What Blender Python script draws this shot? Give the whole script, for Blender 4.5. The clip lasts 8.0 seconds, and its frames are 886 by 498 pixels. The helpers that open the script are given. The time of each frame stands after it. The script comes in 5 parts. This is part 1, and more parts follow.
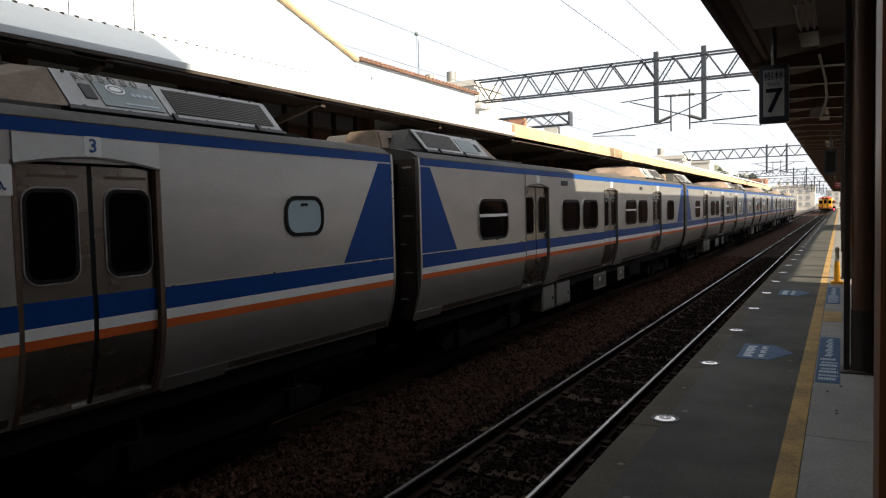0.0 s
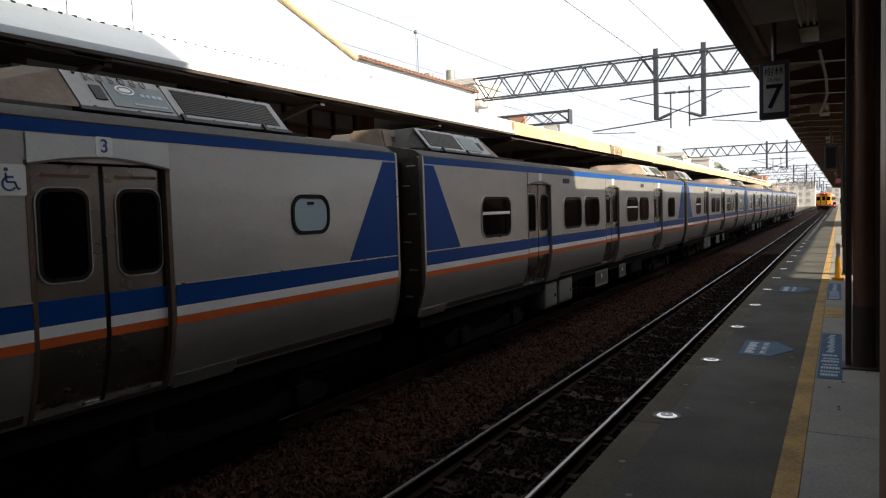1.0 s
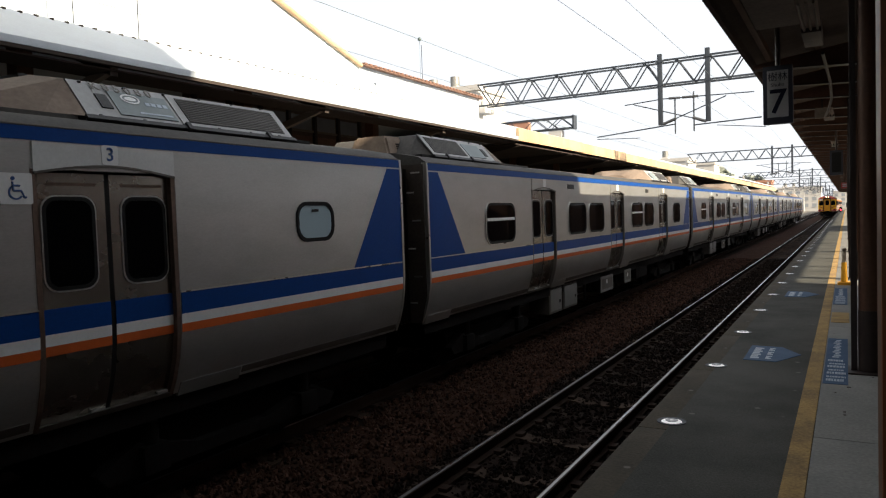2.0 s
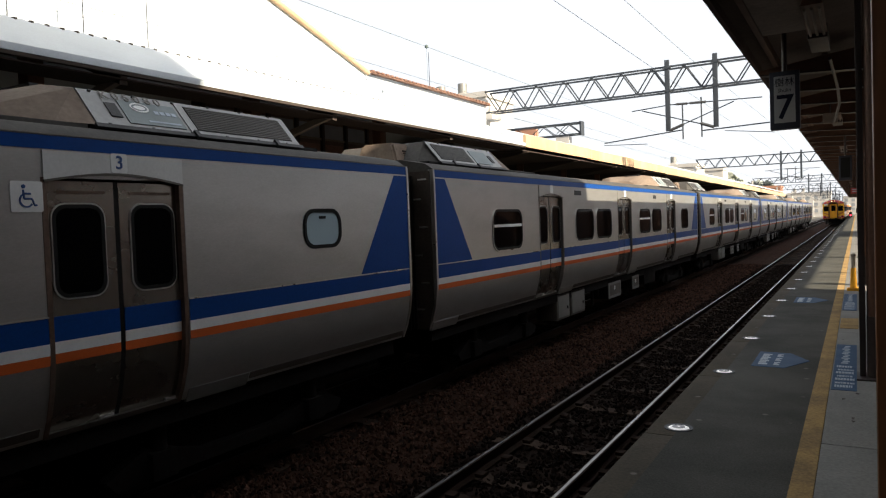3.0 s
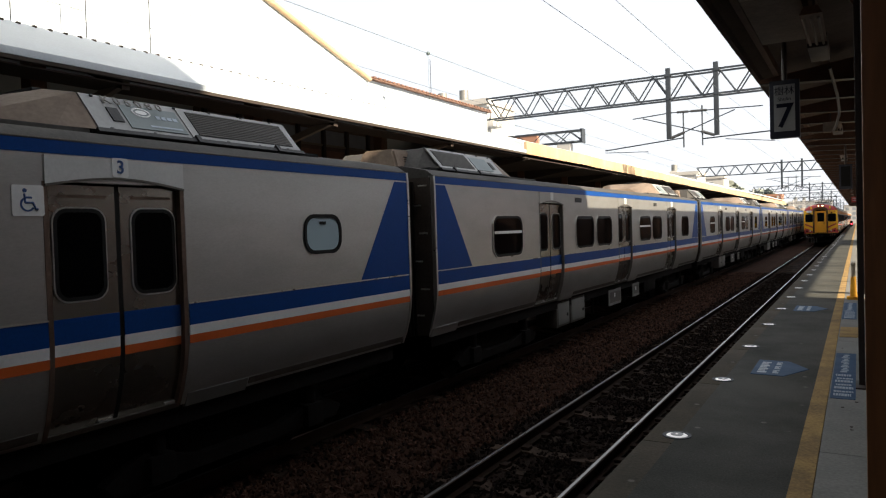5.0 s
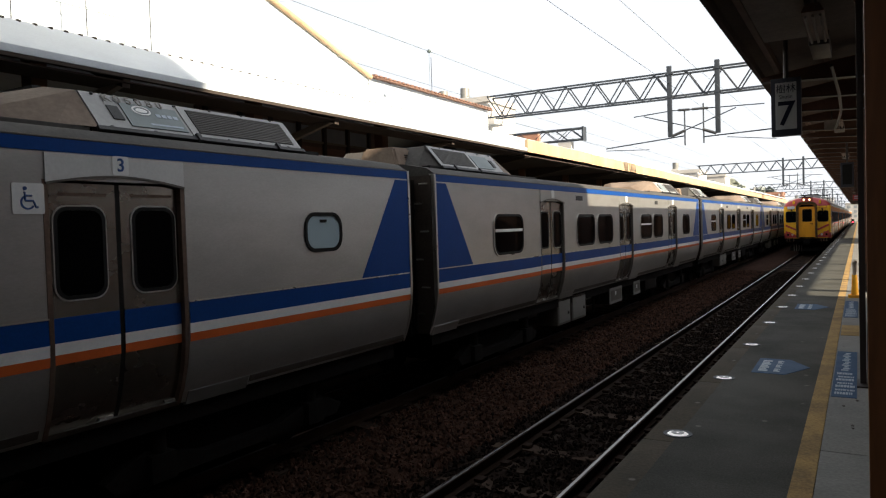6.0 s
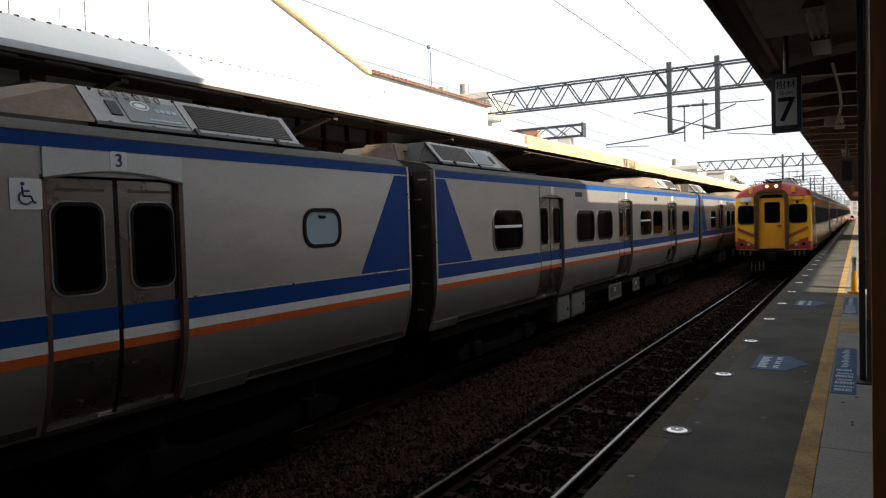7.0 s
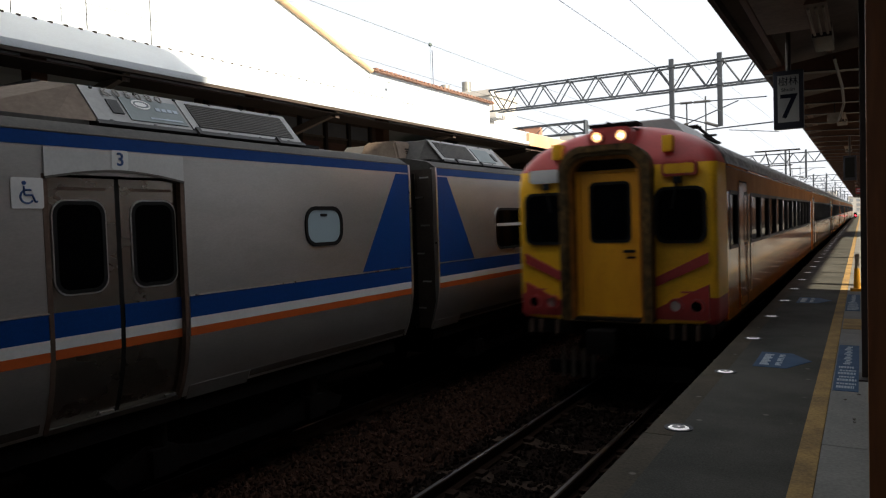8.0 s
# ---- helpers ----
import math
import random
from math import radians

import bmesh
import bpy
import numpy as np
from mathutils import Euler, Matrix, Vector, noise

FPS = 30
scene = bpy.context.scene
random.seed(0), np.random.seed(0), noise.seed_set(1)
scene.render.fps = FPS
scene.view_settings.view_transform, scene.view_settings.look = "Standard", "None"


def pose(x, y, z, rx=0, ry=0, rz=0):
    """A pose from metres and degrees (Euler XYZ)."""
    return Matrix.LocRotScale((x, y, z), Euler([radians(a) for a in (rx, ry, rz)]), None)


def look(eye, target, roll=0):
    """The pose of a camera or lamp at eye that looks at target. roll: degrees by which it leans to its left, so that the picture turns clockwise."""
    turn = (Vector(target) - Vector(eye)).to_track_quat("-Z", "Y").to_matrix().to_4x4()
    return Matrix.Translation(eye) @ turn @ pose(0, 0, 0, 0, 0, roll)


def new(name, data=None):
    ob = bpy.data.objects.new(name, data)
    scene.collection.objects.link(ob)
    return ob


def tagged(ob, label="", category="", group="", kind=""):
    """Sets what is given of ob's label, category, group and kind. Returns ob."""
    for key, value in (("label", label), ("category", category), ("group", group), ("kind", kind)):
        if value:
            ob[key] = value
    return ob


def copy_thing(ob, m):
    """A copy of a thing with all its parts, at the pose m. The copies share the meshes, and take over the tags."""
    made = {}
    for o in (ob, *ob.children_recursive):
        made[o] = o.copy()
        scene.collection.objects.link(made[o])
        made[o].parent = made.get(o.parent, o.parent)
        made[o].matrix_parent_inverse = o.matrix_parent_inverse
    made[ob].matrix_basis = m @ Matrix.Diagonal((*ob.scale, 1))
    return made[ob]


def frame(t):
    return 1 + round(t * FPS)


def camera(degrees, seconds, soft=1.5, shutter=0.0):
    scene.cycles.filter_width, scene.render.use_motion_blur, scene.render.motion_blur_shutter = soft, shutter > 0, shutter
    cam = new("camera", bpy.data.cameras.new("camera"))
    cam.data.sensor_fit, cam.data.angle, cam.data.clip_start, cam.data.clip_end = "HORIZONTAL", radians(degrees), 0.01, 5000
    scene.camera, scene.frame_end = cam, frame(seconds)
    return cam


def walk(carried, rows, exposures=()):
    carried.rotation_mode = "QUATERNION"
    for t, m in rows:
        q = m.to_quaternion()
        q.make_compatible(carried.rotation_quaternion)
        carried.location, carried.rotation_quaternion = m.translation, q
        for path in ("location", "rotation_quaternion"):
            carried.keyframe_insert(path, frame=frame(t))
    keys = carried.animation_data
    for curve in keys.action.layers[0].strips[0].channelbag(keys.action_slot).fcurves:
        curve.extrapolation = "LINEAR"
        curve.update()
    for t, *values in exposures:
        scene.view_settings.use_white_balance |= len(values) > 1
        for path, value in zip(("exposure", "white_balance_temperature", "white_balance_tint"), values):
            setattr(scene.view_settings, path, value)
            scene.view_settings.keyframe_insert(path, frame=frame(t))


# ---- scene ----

# ---- camera and its way ----
cam = camera(63.7, 8.0, soft=1.2, shutter=0.25)


def eye(yaw, pitch, roll, x, y, z):
    """Yaw to the left of the tracks, pitch and roll in degrees; the eye in metres."""
    a, p = radians(yaw), radians(pitch)
    way = Vector((-math.sin(a) * math.cos(p), math.cos(a) * math.cos(p), math.sin(p)))
    return look((x, y, z), Vector((x, y, z)) + way, roll)


walk(cam, [
    (0.0, eye(29.13, -3.02, -1.40, 2.961, 0.003, 2.534)),
    (0.5, eye(29.09, -3.22, -1.31, 2.946, 0.016, 2.528)),
    (1.0, eye(29.16, -3.14, -1.71, 2.954, 0.018, 2.527)),
    (1.5, eye(29.30, -2.90, -1.86, 2.963, 0.017, 2.528)),
    (3.0, eye(30.18, -2.08, -2.13, 2.990, 0.003, 2.529)),
    (3.5, eye(30.27, -1.77, -2.05, 3.003, -0.000, 2.529)),
    (4.0, eye(30.22, -1.60, -1.84, 3.002, -0.002, 2.525)),
    (4.5, eye(30.19, -1.52, -1.80, 3.005, -0.005, 2.526)),
    (6.0, eye(30.30, -1.72, -1.78, 3.003, 0.005, 2.528)),
    (6.5, eye(30.28, -1.77, -1.82, 3.002, 0.011, 2.528)),
    (7.0, eye(30.26, -2.03, -1.72, 2.997, 0.018, 2.526)),
    (7.5, eye(30.39, -2.22, -1.75, 2.995, 0.025, 2.529)),
    (8.0, eye(30.47, -2.20, -1.87, 3.006, 0.025, 2.527)),
])

# ---- sun, sky, exposure ----
SUN_EL, SUN_AZ = 27.5, -12.0      # degrees above the horizon; degrees from +x towards +y
world = bpy.data.worlds.new("sky")
scene.world = world
world.use_nodes = True
wn = world.node_tree.nodes
sky = wn.new("ShaderNodeTexSky")
sky.sky_type = "NISHITA"
sky.sun_disc = False
sky.sun_elevation = radians(SUN_EL)
sky.sun_rotation = radians(90 - SUN_AZ)
sky.dust_density = 4.0
haze = wn.new("ShaderNodeMix")      # a thin even veil of white haze over the blue
haze.data_type = "RGBA"
haze.inputs["Factor"].default_value = 0.86
haze.inputs["B"].default_value = (8.0, 8.25, 8.65, 1)
world.node_tree.links.new(sky.outputs[0], haze.inputs["A"])
world.node_tree.links.new(haze.outputs["Result"], wn["Background"].inputs[0])
wn["Background"].inputs[1].default_value = 0.05
sun = new("sun", bpy.data.lights.new("sun", "SUN"))
sun.data.energy, sun.data.angle, sun.data.color = 5.0, radians(0.6), (1.0, 0.86, 0.66)
toward = Vector((math.cos(radians(SUN_EL)) * math.cos(radians(SUN_AZ)), math.cos(radians(SUN_EL)) * math.sin(radians(SUN_AZ)), math.sin(radians(SUN_EL))))
sun.matrix_basis = look(toward * 60, (0, 0, 0))
scene.view_settings.exposure = 1.5


# ---- materials ----
def material(name, color, rough=0.6, metal=0.0, grain=(30.0, 0.15), stain=(1.5, 0.25), bump=0.15, tint=None, stretch=(1, 1, 1), piece=0.0, coat=0.0, spec=0.5, wave=0.0, specks=0.0, island=0.0):
    """A surface with fine grain and broad stains (scale, amount each) round its base colour, in metres of the object."""
    m = bpy.data.materials.new(name)
    m.use_nodes = True
    n, l = m.node_tree.nodes, m.node_tree.links
    b = n["Principled BSDF"]
    b.inputs["Roughness"].default_value, b.inputs["Metallic"].default_value = rough, metal
    b.inputs["Coat Weight"].default_value = coat
    b.inputs["Coat Roughness"].default_value = 0.08
    b.inputs["Specular IOR Level"].default_value = spec
    co = n.new("ShaderNodeTexCoord")
    mp = n.new("ShaderNodeMapping")
    mp.inputs["Scale"].default_value = stretch
    l.new(co.outputs["Object"], mp.inputs[0])
    fine, broad = n.new("ShaderNodeTexNoise"), n.new("ShaderNodeTexNoise")
    fine.inputs["Scale"].default_value, broad.inputs["Scale"].default_value = grain[0], stain[0]
    fine.inputs["Detail"].default_value, broad.inputs["Detail"].default_value = 4, 5
    broad.inputs["Roughness"].default_value = 0.65
    for t in (fine, broad):
        l.new(mp.outputs[0], t.inputs["Vector"])
    dark = tint or tuple(c * 0.45 for c in color)
    r = n.new("ShaderNodeMapRange")
    r.inputs["From Min"].default_value, r.inputs["From Max"].default_value = 0.35, 0.72
    r.inputs["To Max"].default_value = stain[1]
    l.new(broad.outputs["Fac"], r.inputs["Value"])
    mix = n.new("ShaderNodeMix")
    mix.data_type = "RGBA"
    mix.inputs["A"].default_value, mix.inputs["B"].default_value = (*color, 1), (*dark, 1)
    l.new(r.outputs[0], mix.inputs["Factor"])
    hsv = n.new("ShaderNodeHueSaturation")
    v = n.new("ShaderNodeMapRange")
    v.inputs["From Min"].default_value, v.inputs["From Max"].default_value = 0.25, 0.75
    v.inputs["To Min"].default_value, v.inputs["To Max"].default_value = 1 - grain[1], 1 + grain[1]
    l.new(fine.outputs["Fac"], v.inputs["Value"])
    l.new(mix.outputs["Result"], hsv.inputs["Color"])
    if piece or island:
        spread = piece or island
        w = n.new("ShaderNodeMapRange")
        w.inputs["To Min"].default_value, w.inputs["To Max"].default_value = 1 - spread, 1 + spread
        if piece:
            l.new(n.new("ShaderNodeObjectInfo").outputs["Random"], w.inputs["Value"])
        else:
            l.new(n.new("ShaderNodeNewGeometry").outputs["Random Per Island"], w.inputs["Value"])
        mul = n.new("ShaderNodeMath")
        mul.operation = "MULTIPLY"
        l.new(v.outputs[0], mul.inputs[0])
        l.new(w.outputs[0], mul.inputs[1])
        l.new(mul.outputs[0], hsv.inputs["Value"])
    else:
        l.new(v.outputs[0], hsv.inputs["Value"])
    l.new(hsv.outputs[0], b.inputs["Base Color"])
    rr = n.new("ShaderNodeMapRange")
    rr.inputs["To Min"].default_value, rr.inputs["To Max"].default_value = max(0.02, rough - 0.12), min(1, rough + 0.12)
    l.new(broad.outputs["Fac"], rr.inputs["Value"])
    l.new(rr.outputs[0], b.inputs["Roughness"])
    if wave:        # slow buckling of thin sheet
        slow = n.new("ShaderNodeTexNoise")
        slow.inputs["Scale"].default_value, slow.inputs["Detail"].default_value = 2.2, 1
        l.new(mp.outputs[0], slow.inputs["Vector"])
        wb = n.new("ShaderNodeBump")
        wb.inputs["Strength"].default_value, wb.inputs["Distance"].default_value = wave, 0.03
        l.new(slow.outputs["Fac"], wb.inputs["Height"])
        l.new(wb.outputs[0], b.inputs["Normal"])
    if specks:      # small pale chips and gum spots
        sp = n.new("ShaderNodeTexVoronoi")
        sp.inputs["Scale"].default_value = 5.0
        l.new(mp.outputs[0], sp.inputs["Vector"])
        sr = n.new("ShaderNodeMapRange")
        sr.inputs["From Min"].default_value, sr.inputs["From Max"].default_value = 0.13, 0.08
        sr.inputs["To Max"].default_value = specks
        l.new(sp.outputs["Distance"], sr.inputs["Value"])
        rnd = n.new("ShaderNodeMath")
        rnd.operation = "GREATER_THAN"
        rnd.inputs[1].default_value = 0.72
        sep = n.new("ShaderNodeSeparateColor")
        l.new(sp.outputs["Color"], sep.inputs[0])
        l.new(sep.outputs[0], rnd.inputs[0])
        sm = n.new("ShaderNodeMath")
        sm.operation = "MULTIPLY"
        l.new(sr.outputs[0], sm.inputs[0])
        l.new(rnd.outputs[0], sm.inputs[1])
        pale = n.new("ShaderNodeMix")
        pale.data_type = "RGBA"
        pale.inputs["B"].default_value = (0.32, 0.30, 0.27, 1)
        l.new(sm.outputs[0], pale.inputs["Factor"])
        l.new(hsv.outputs[0], pale.inputs["A"])
        l.new(pale.outputs["Result"], b.inputs["Base Color"])
    if bump:
        bp = n.new("ShaderNodeBump")
        bp.inputs["Strength"].default_value, bp.inputs["Distance"].default_value = bump, 0.01
        l.new(fine.outputs["Fac"], bp.inputs["Height"])
        if wave:
            l.new(wb.outputs[0], bp.inputs["Normal"])
        l.new(bp.outputs[0], b.inputs["Normal"])
    return m


def glow(name, color, strength):
    m = bpy.data.materials.new(name)
    m.use_nodes = True
    b = m.node_tree.nodes["Principled BSDF"]
    b.inputs["Base Color"].default_value = (*color, 1)
    b.inputs["Emission Color"].default_value = (*color, 1)
    b.inputs["Emission Strength"].default_value = strength
    return m


def pane_material(name, color, rough=0.04):
    m = bpy.data.materials.new(name)
    m.use_nodes = True
    b = m.node_tree.nodes["Principled BSDF"]
    b.inputs["Base Color"].default_value = (*color, 1)
    b.inputs["Roughness"].default_value = rough
    b.inputs["Specular IOR Level"].default_value = 0.03
    return m


STEEL = material("brushed_stainless_steel", (0.485, 0.485, 0.472), 0.35, 0.74, (60, 0.06), (1.1, 0.5), 0.03, (0.29, 0.285, 0.262), (1, 0.5, 1.4), wave=0.14)
DOOR_STEEL = material("dark_bronze_door_steel", (0.31, 0.29, 0.26), 0.26, 0.9, (60, 0.08), (1.4, 0.7), 0.03, (0.12, 0.105, 0.088), (1, 0.5, 0.8), wave=0.15)
STEEL_DARK = material("dark_grey_steel", (0.13, 0.12, 0.105), 0.5, 0.6, (40, 0.15), (1.2, 0.4), 0.08)
BLUE = material("blue_vinyl_stripe", (0.006, 0.050, 0.215), 0.35, 0, (40, 0.08), (0.8, 0.35), 0.02, (0.008, 0.037, 0.14), spec=0.1)
WHITE_STRIPE = material("white_stripe", (0.76, 0.76, 0.75), 0.45, 0, (40, 0.05), (1.2, 0.3), 0.03, spec=0.25)
ORANGE_STRIPE = material("orange_stripe", (0.57, 0.115, 0.025), 0.45, 0, (40, 0.06), (1.0, 0.25), 0.03, spec=0.25)
ROOF_GREY = material("train_roof_grey", (0.070, 0.067, 0.063), 0.8, 0, (25, 0.2), (1.0, 0.5), 0.2, spec=0.2)
ROOF_BEIGE = material("dusty_beige_fairing", (0.225, 0.175, 0.135), 0.7, 0, (25, 0.15), (1.8, 0.7), 0.12, (0.085, 0.06, 0.045), spec=0.2)
PANEL_GREY = material("light_grey_panel", (0.36, 0.365, 0.36), 0.5, 0.1, (30, 0.08), (1.6, 0.45), 0.08, spec=0.3)
RUBBER = material("black_rubber", (0.007, 0.007, 0.007), 0.65, 0, (40, 0.2), (2, 0.2), 0.1, spec=0.2)
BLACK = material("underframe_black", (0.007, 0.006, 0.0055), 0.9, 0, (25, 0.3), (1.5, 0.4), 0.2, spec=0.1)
GANGWAY = material("gangway_brown_grime", (0.058, 0.046, 0.038), 0.6, 0.2, (25, 0.25), (2.5, 0.6), 0.15, (0.018, 0.013, 0.010), spec=0.2)
GLASS = pane_material("dark_window_glass", (0.002, 0.0025, 0.003))
SIGN_INK = material("near_black_sign_ink", (0.008, 0.010, 0.022), 0.6, 0, (40, 0.05), (2, 0.1), 0.02, spec=0.1)
BEAM = material("grey_brown_beam", (0.25, 0.205, 0.17), 0.7, 0, (25, 0.15), (1.5, 0.5), 0.1, spec=0.2)
GLASS_PALE = pane_material("frosted_pale_blue_glass", (0.33, 0.42, 0.46), 0.25)
CHROME = material("bright_metal_trim", (0.55, 0.545, 0.52), 0.3, 0.9, (60, 0.05), (3, 0.1), 0.0)
GRILLE = material("dark_grille", (0.03, 0.031, 0.032), 0.6, 0.3, (60, 0.3), (3, 0.3), 0.3)
TANK = material("pale_steel_tank", (0.21, 0.21, 0.20), 0.5, 0.3, (20, 0.05), (1, 0.2), 0.0)
HEADER = material("pale_header_steel", (0.60, 0.61, 0.60), 0.45, 0.1, (40, 0.06), (2, 0.3), 0.04)
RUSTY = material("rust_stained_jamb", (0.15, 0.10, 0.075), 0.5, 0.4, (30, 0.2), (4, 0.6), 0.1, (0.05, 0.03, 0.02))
FAR_PANE = material("pale_far_window", (0.26, 0.28, 0.30), 0.4, 0, (5, 0.1), (0.5, 0.3), 0.0)
# Brown lowered in value: the shade under the far canopy is in this colour.
FAR_CEILING = material("shade_darkened_brown", (0.052, 0.042, 0.036), 0.85, 0, (15, 0.12), (0.6, 0.5), 0.05, (0.032, 0.025, 0.021), spec=0.15)
TEAL = material("grey_green_plate", (0.17, 0.21, 0.215), 0.5, 0, (30, 0.08), (2, 0.3), 0.05)
SIGN_WHITE = material("white_sign", (0.74, 0.75, 0.74), 0.45, 0, (40, 0.05), (2, 0.15), 0.03)
SIGN_BLUE = material("dark_blue_ink", (0.02, 0.07, 0.22), 0.45, 0, (40, 0.05), (2, 0.1), 0.02)
YELLOW = material("yellow_train_paint", (0.82, 0.46, 0.018), 0.42, 0, (35, 0.07), (1.4, 0.55), 0.05, (0.50, 0.23, 0.014), spec=0.25)
ORANGE = material("orange_train_paint", (0.50, 0.16, 0.02), 0.06, 0, (35, 0.06), (1.0, 0.7), 0.004, (0.20, 0.055, 0.012), spec=0.3)
# Darker, rougher copy of the orange; the dark canopy's reflection is painted in.
BAND_ORANGE = material("canopy_darkened_orange", (0.36, 0.145, 0.026), 0.6, 0, (35, 0.08), (1.2, 0.7), 0.05, (0.17, 0.062, 0.016), spec=0.12)
RED = material("faded_red_train_paint", (0.40, 0.052, 0.05), 0.42, 0, (35, 0.1), (1.4, 0.5), 0.06, (0.24, 0.03, 0.028), coat=0.1, spec=0.3)
DOOR_ORANGE = material("orange_door_paint", (0.72, 0.335, 0.014), 0.42, 0, (35, 0.08), (1.2, 0.6), 0.05, (0.42, 0.15, 0.012), (2, 2, 0.5), spec=0.25)
REVEAL = material("worn_orange_brown_reveal", (0.30, 0.115, 0.018), 0.6, 0, (20, 0.25), (5, 0.9), 0.15, (0.07, 0.03, 0.010), spec=0.15)
ROOF_PALE = material("mottled_pale_roof", (0.15, 0.148, 0.142), 0.6, 0, (9, 0.6), (4.5, 1.0), 0.25, (0.42, 0.42, 0.41), spec=0.3)
HOOD = material("weathered_hood_rubber", (0.115, 0.068, 0.024), 0.65, 0, (14, 0.5), (6.5, 1.0), 0.3, (0.010, 0.012, 0.009), spec=0.15)
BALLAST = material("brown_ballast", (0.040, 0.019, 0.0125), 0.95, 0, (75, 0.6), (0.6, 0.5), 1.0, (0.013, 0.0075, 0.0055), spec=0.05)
BALLAST_DARK = material("darker_ballast", (0.016, 0.0095, 0.007), 0.95, 0, (75, 0.6), (0.8, 0.5), 1.0, (0.006, 0.004, 0.003), spec=0.05)
STONE_DARK = material("darker_stone", (0.015, 0.010, 0.008), 0.9, 0, (30, 0.3), (5.0, 0.9), 0.3, (0.005, 0.003, 0.002), spec=0.05, island=0.8)
STONE = material("ballast_stone", (0.062, 0.032, 0.022), 0.9, 0, (30, 0.3), (5.0, 0.8), 0.3, (0.012, 0.007, 0.005), spec=0.08, island=0.85)
CONCRETE = material("sleeper_concrete", (0.052, 0.034, 0.024), 0.9, 0, (30, 0.25), (2, 0.7), 0.4, (0.010, 0.007, 0.006), piece=0.35, spec=0.1)
RAIL_SIDE = material("rusty_rail", (0.028, 0.016, 0.011), 0.85, 0.2, (40, 0.3), (3, 0.4), 0.3, spec=0.1)
RAIL_TOP = material("polished_rail_head", (0.27, 0.265, 0.26), 0.28, 1.0, (50, 0.1), (3, 0.3), 0.02, stretch=(1, 0.1, 1))
PLATFORM = material("dark_asphalt_platform", (0.076, 0.075, 0.066), 0.85, 0, (70, 0.3), (0.8, 0.85), 0.3, (0.026, 0.028, 0.025), spec=0.25, specks=0.35)
EDGE = material("worn_concrete_edge", (0.088, 0.074, 0.054), 0.9, 0, (45, 0.25), (1.2, 0.85), 0.3, (0.038, 0.036, 0.031), spec=0.2, specks=0.4)
PAVING = material("grey_paving", (0.24, 0.237, 0.225), 0.8, 0, (45, 0.18), (1.2, 0.7), 0.2, (0.13, 0.133, 0.135), spec=0.25, specks=0.25)
YELLOW_LINE = material("worn_yellow_line", (0.40, 0.26, 0.098), 0.8, 0, (50, 0.3), (3.2, 0.95), 0.15, (0.18, 0.125, 0.07), spec=0.2)
FLOOR_BLUE = material("blue_floor_sticker", (0.028, 0.080, 0.17), 0.6, 0, (50, 0.12), (3, 0.4), 0.05, spec=0.2)
PALE_PRINT = material("pale_print", (0.40, 0.47, 0.55), 0.6, 0, (50, 0.1), (4, 0.4), 0.02)
BROWN = material("brown_painted_steel", (0.135, 0.068, 0.042), 0.5, 0, (30, 0.15), (1.6, 0.5), 0.1, (0.05, 0.026, 0.017), spec=0.3)
BROWN_DARK = material("dark_brown_base_paint", (0.030, 0.018, 0.015), 0.5, 0, (30, 0.15), (2, 0.4), 0.1)
WOOD = material("orange_brown_board", (0.26, 0.10, 0.035), 0.55, 0, (25, 0.2), (1.2, 0.6), 0.1, (0.08, 0.032, 0.014), stretch=(3, 3, 0.4), spec=0.25)
SHEET = material("brown_roof_underside", (0.105, 0.075, 0.063), 0.8, 0, (20, 0.15), (0.8, 0.6), 0.1, (0.045, 0.032, 0.027), spec=0.15)
ROOF_WHITE = material("white_roof_sheet", (0.48, 0.53, 0.575), 0.5, 0, (30, 0.06), (0.8, 0.25), 0.05, (0.38, 0.41, 0.44))
CREAM = material("cream_fascia_with_rust", (0.48, 0.365, 0.225), 0.6, 0, (25, 0.08), (0.7, 0.7), 0.08, (0.34, 0.18, 0.09), (1, 1, 0.3))
GALV = material("galvanised_steel", (0.040, 0.048, 0.060), 0.55, 0.25, (30, 0.15), (1.5, 0.4), 0.05)
WIRE = material("wire_copper_patina", (0.10, 0.13, 0.13), 0.6, 0.5, (50, 0.1), (2, 0.2), 0.0)
INSULATOR = material("dark_insulator", (0.06, 0.062, 0.066), 0.4, 0, (40, 0.1), (2, 0.2), 0.02)
BRICK = material("red_brown_wall", (0.26, 0.14, 0.105), 0.85, 0, (20, 0.2), (0.8, 0.5), 0.2)
# Kept light so the far houses look hazed by distance.
PLASTER = material("grey_plaster", (0.52, 0.50, 0.47), 0.85, 0, (12, 0.08), (0.25, 0.35), 0.1)
RUST_WALL = material("rust_red_cladding", (0.40, 0.20, 0.13), 0.8, 0, (10, 0.1), (0.5, 0.4), 0.1)
# Green paled to grey: distance haze is mixed into this colour.
LEAF = material("haze_paled_foliage", (0.215, 0.235, 0.205), 0.95, 0, (0.6, 0.25), (0.15, 0.4), 0.3, (0.16, 0.175, 0.15))
RUST_TILE = material("rust_brown_tile", (0.20, 0.115, 0.085), 0.85, 0, (20, 0.2), (1.5, 0.5), 0.1, spec=0.2)
EARTH = material("dry_ground", (0.13, 0.115, 0.09), 0.95, 0, (3, 0.3), (0.05, 0.4), 0.4)
BOLLARD = material("yellow_bollard_plastic", (0.75, 0.36, 0.02), 0.4, 0, (40, 0.06), (3, 0.25), 0.04)
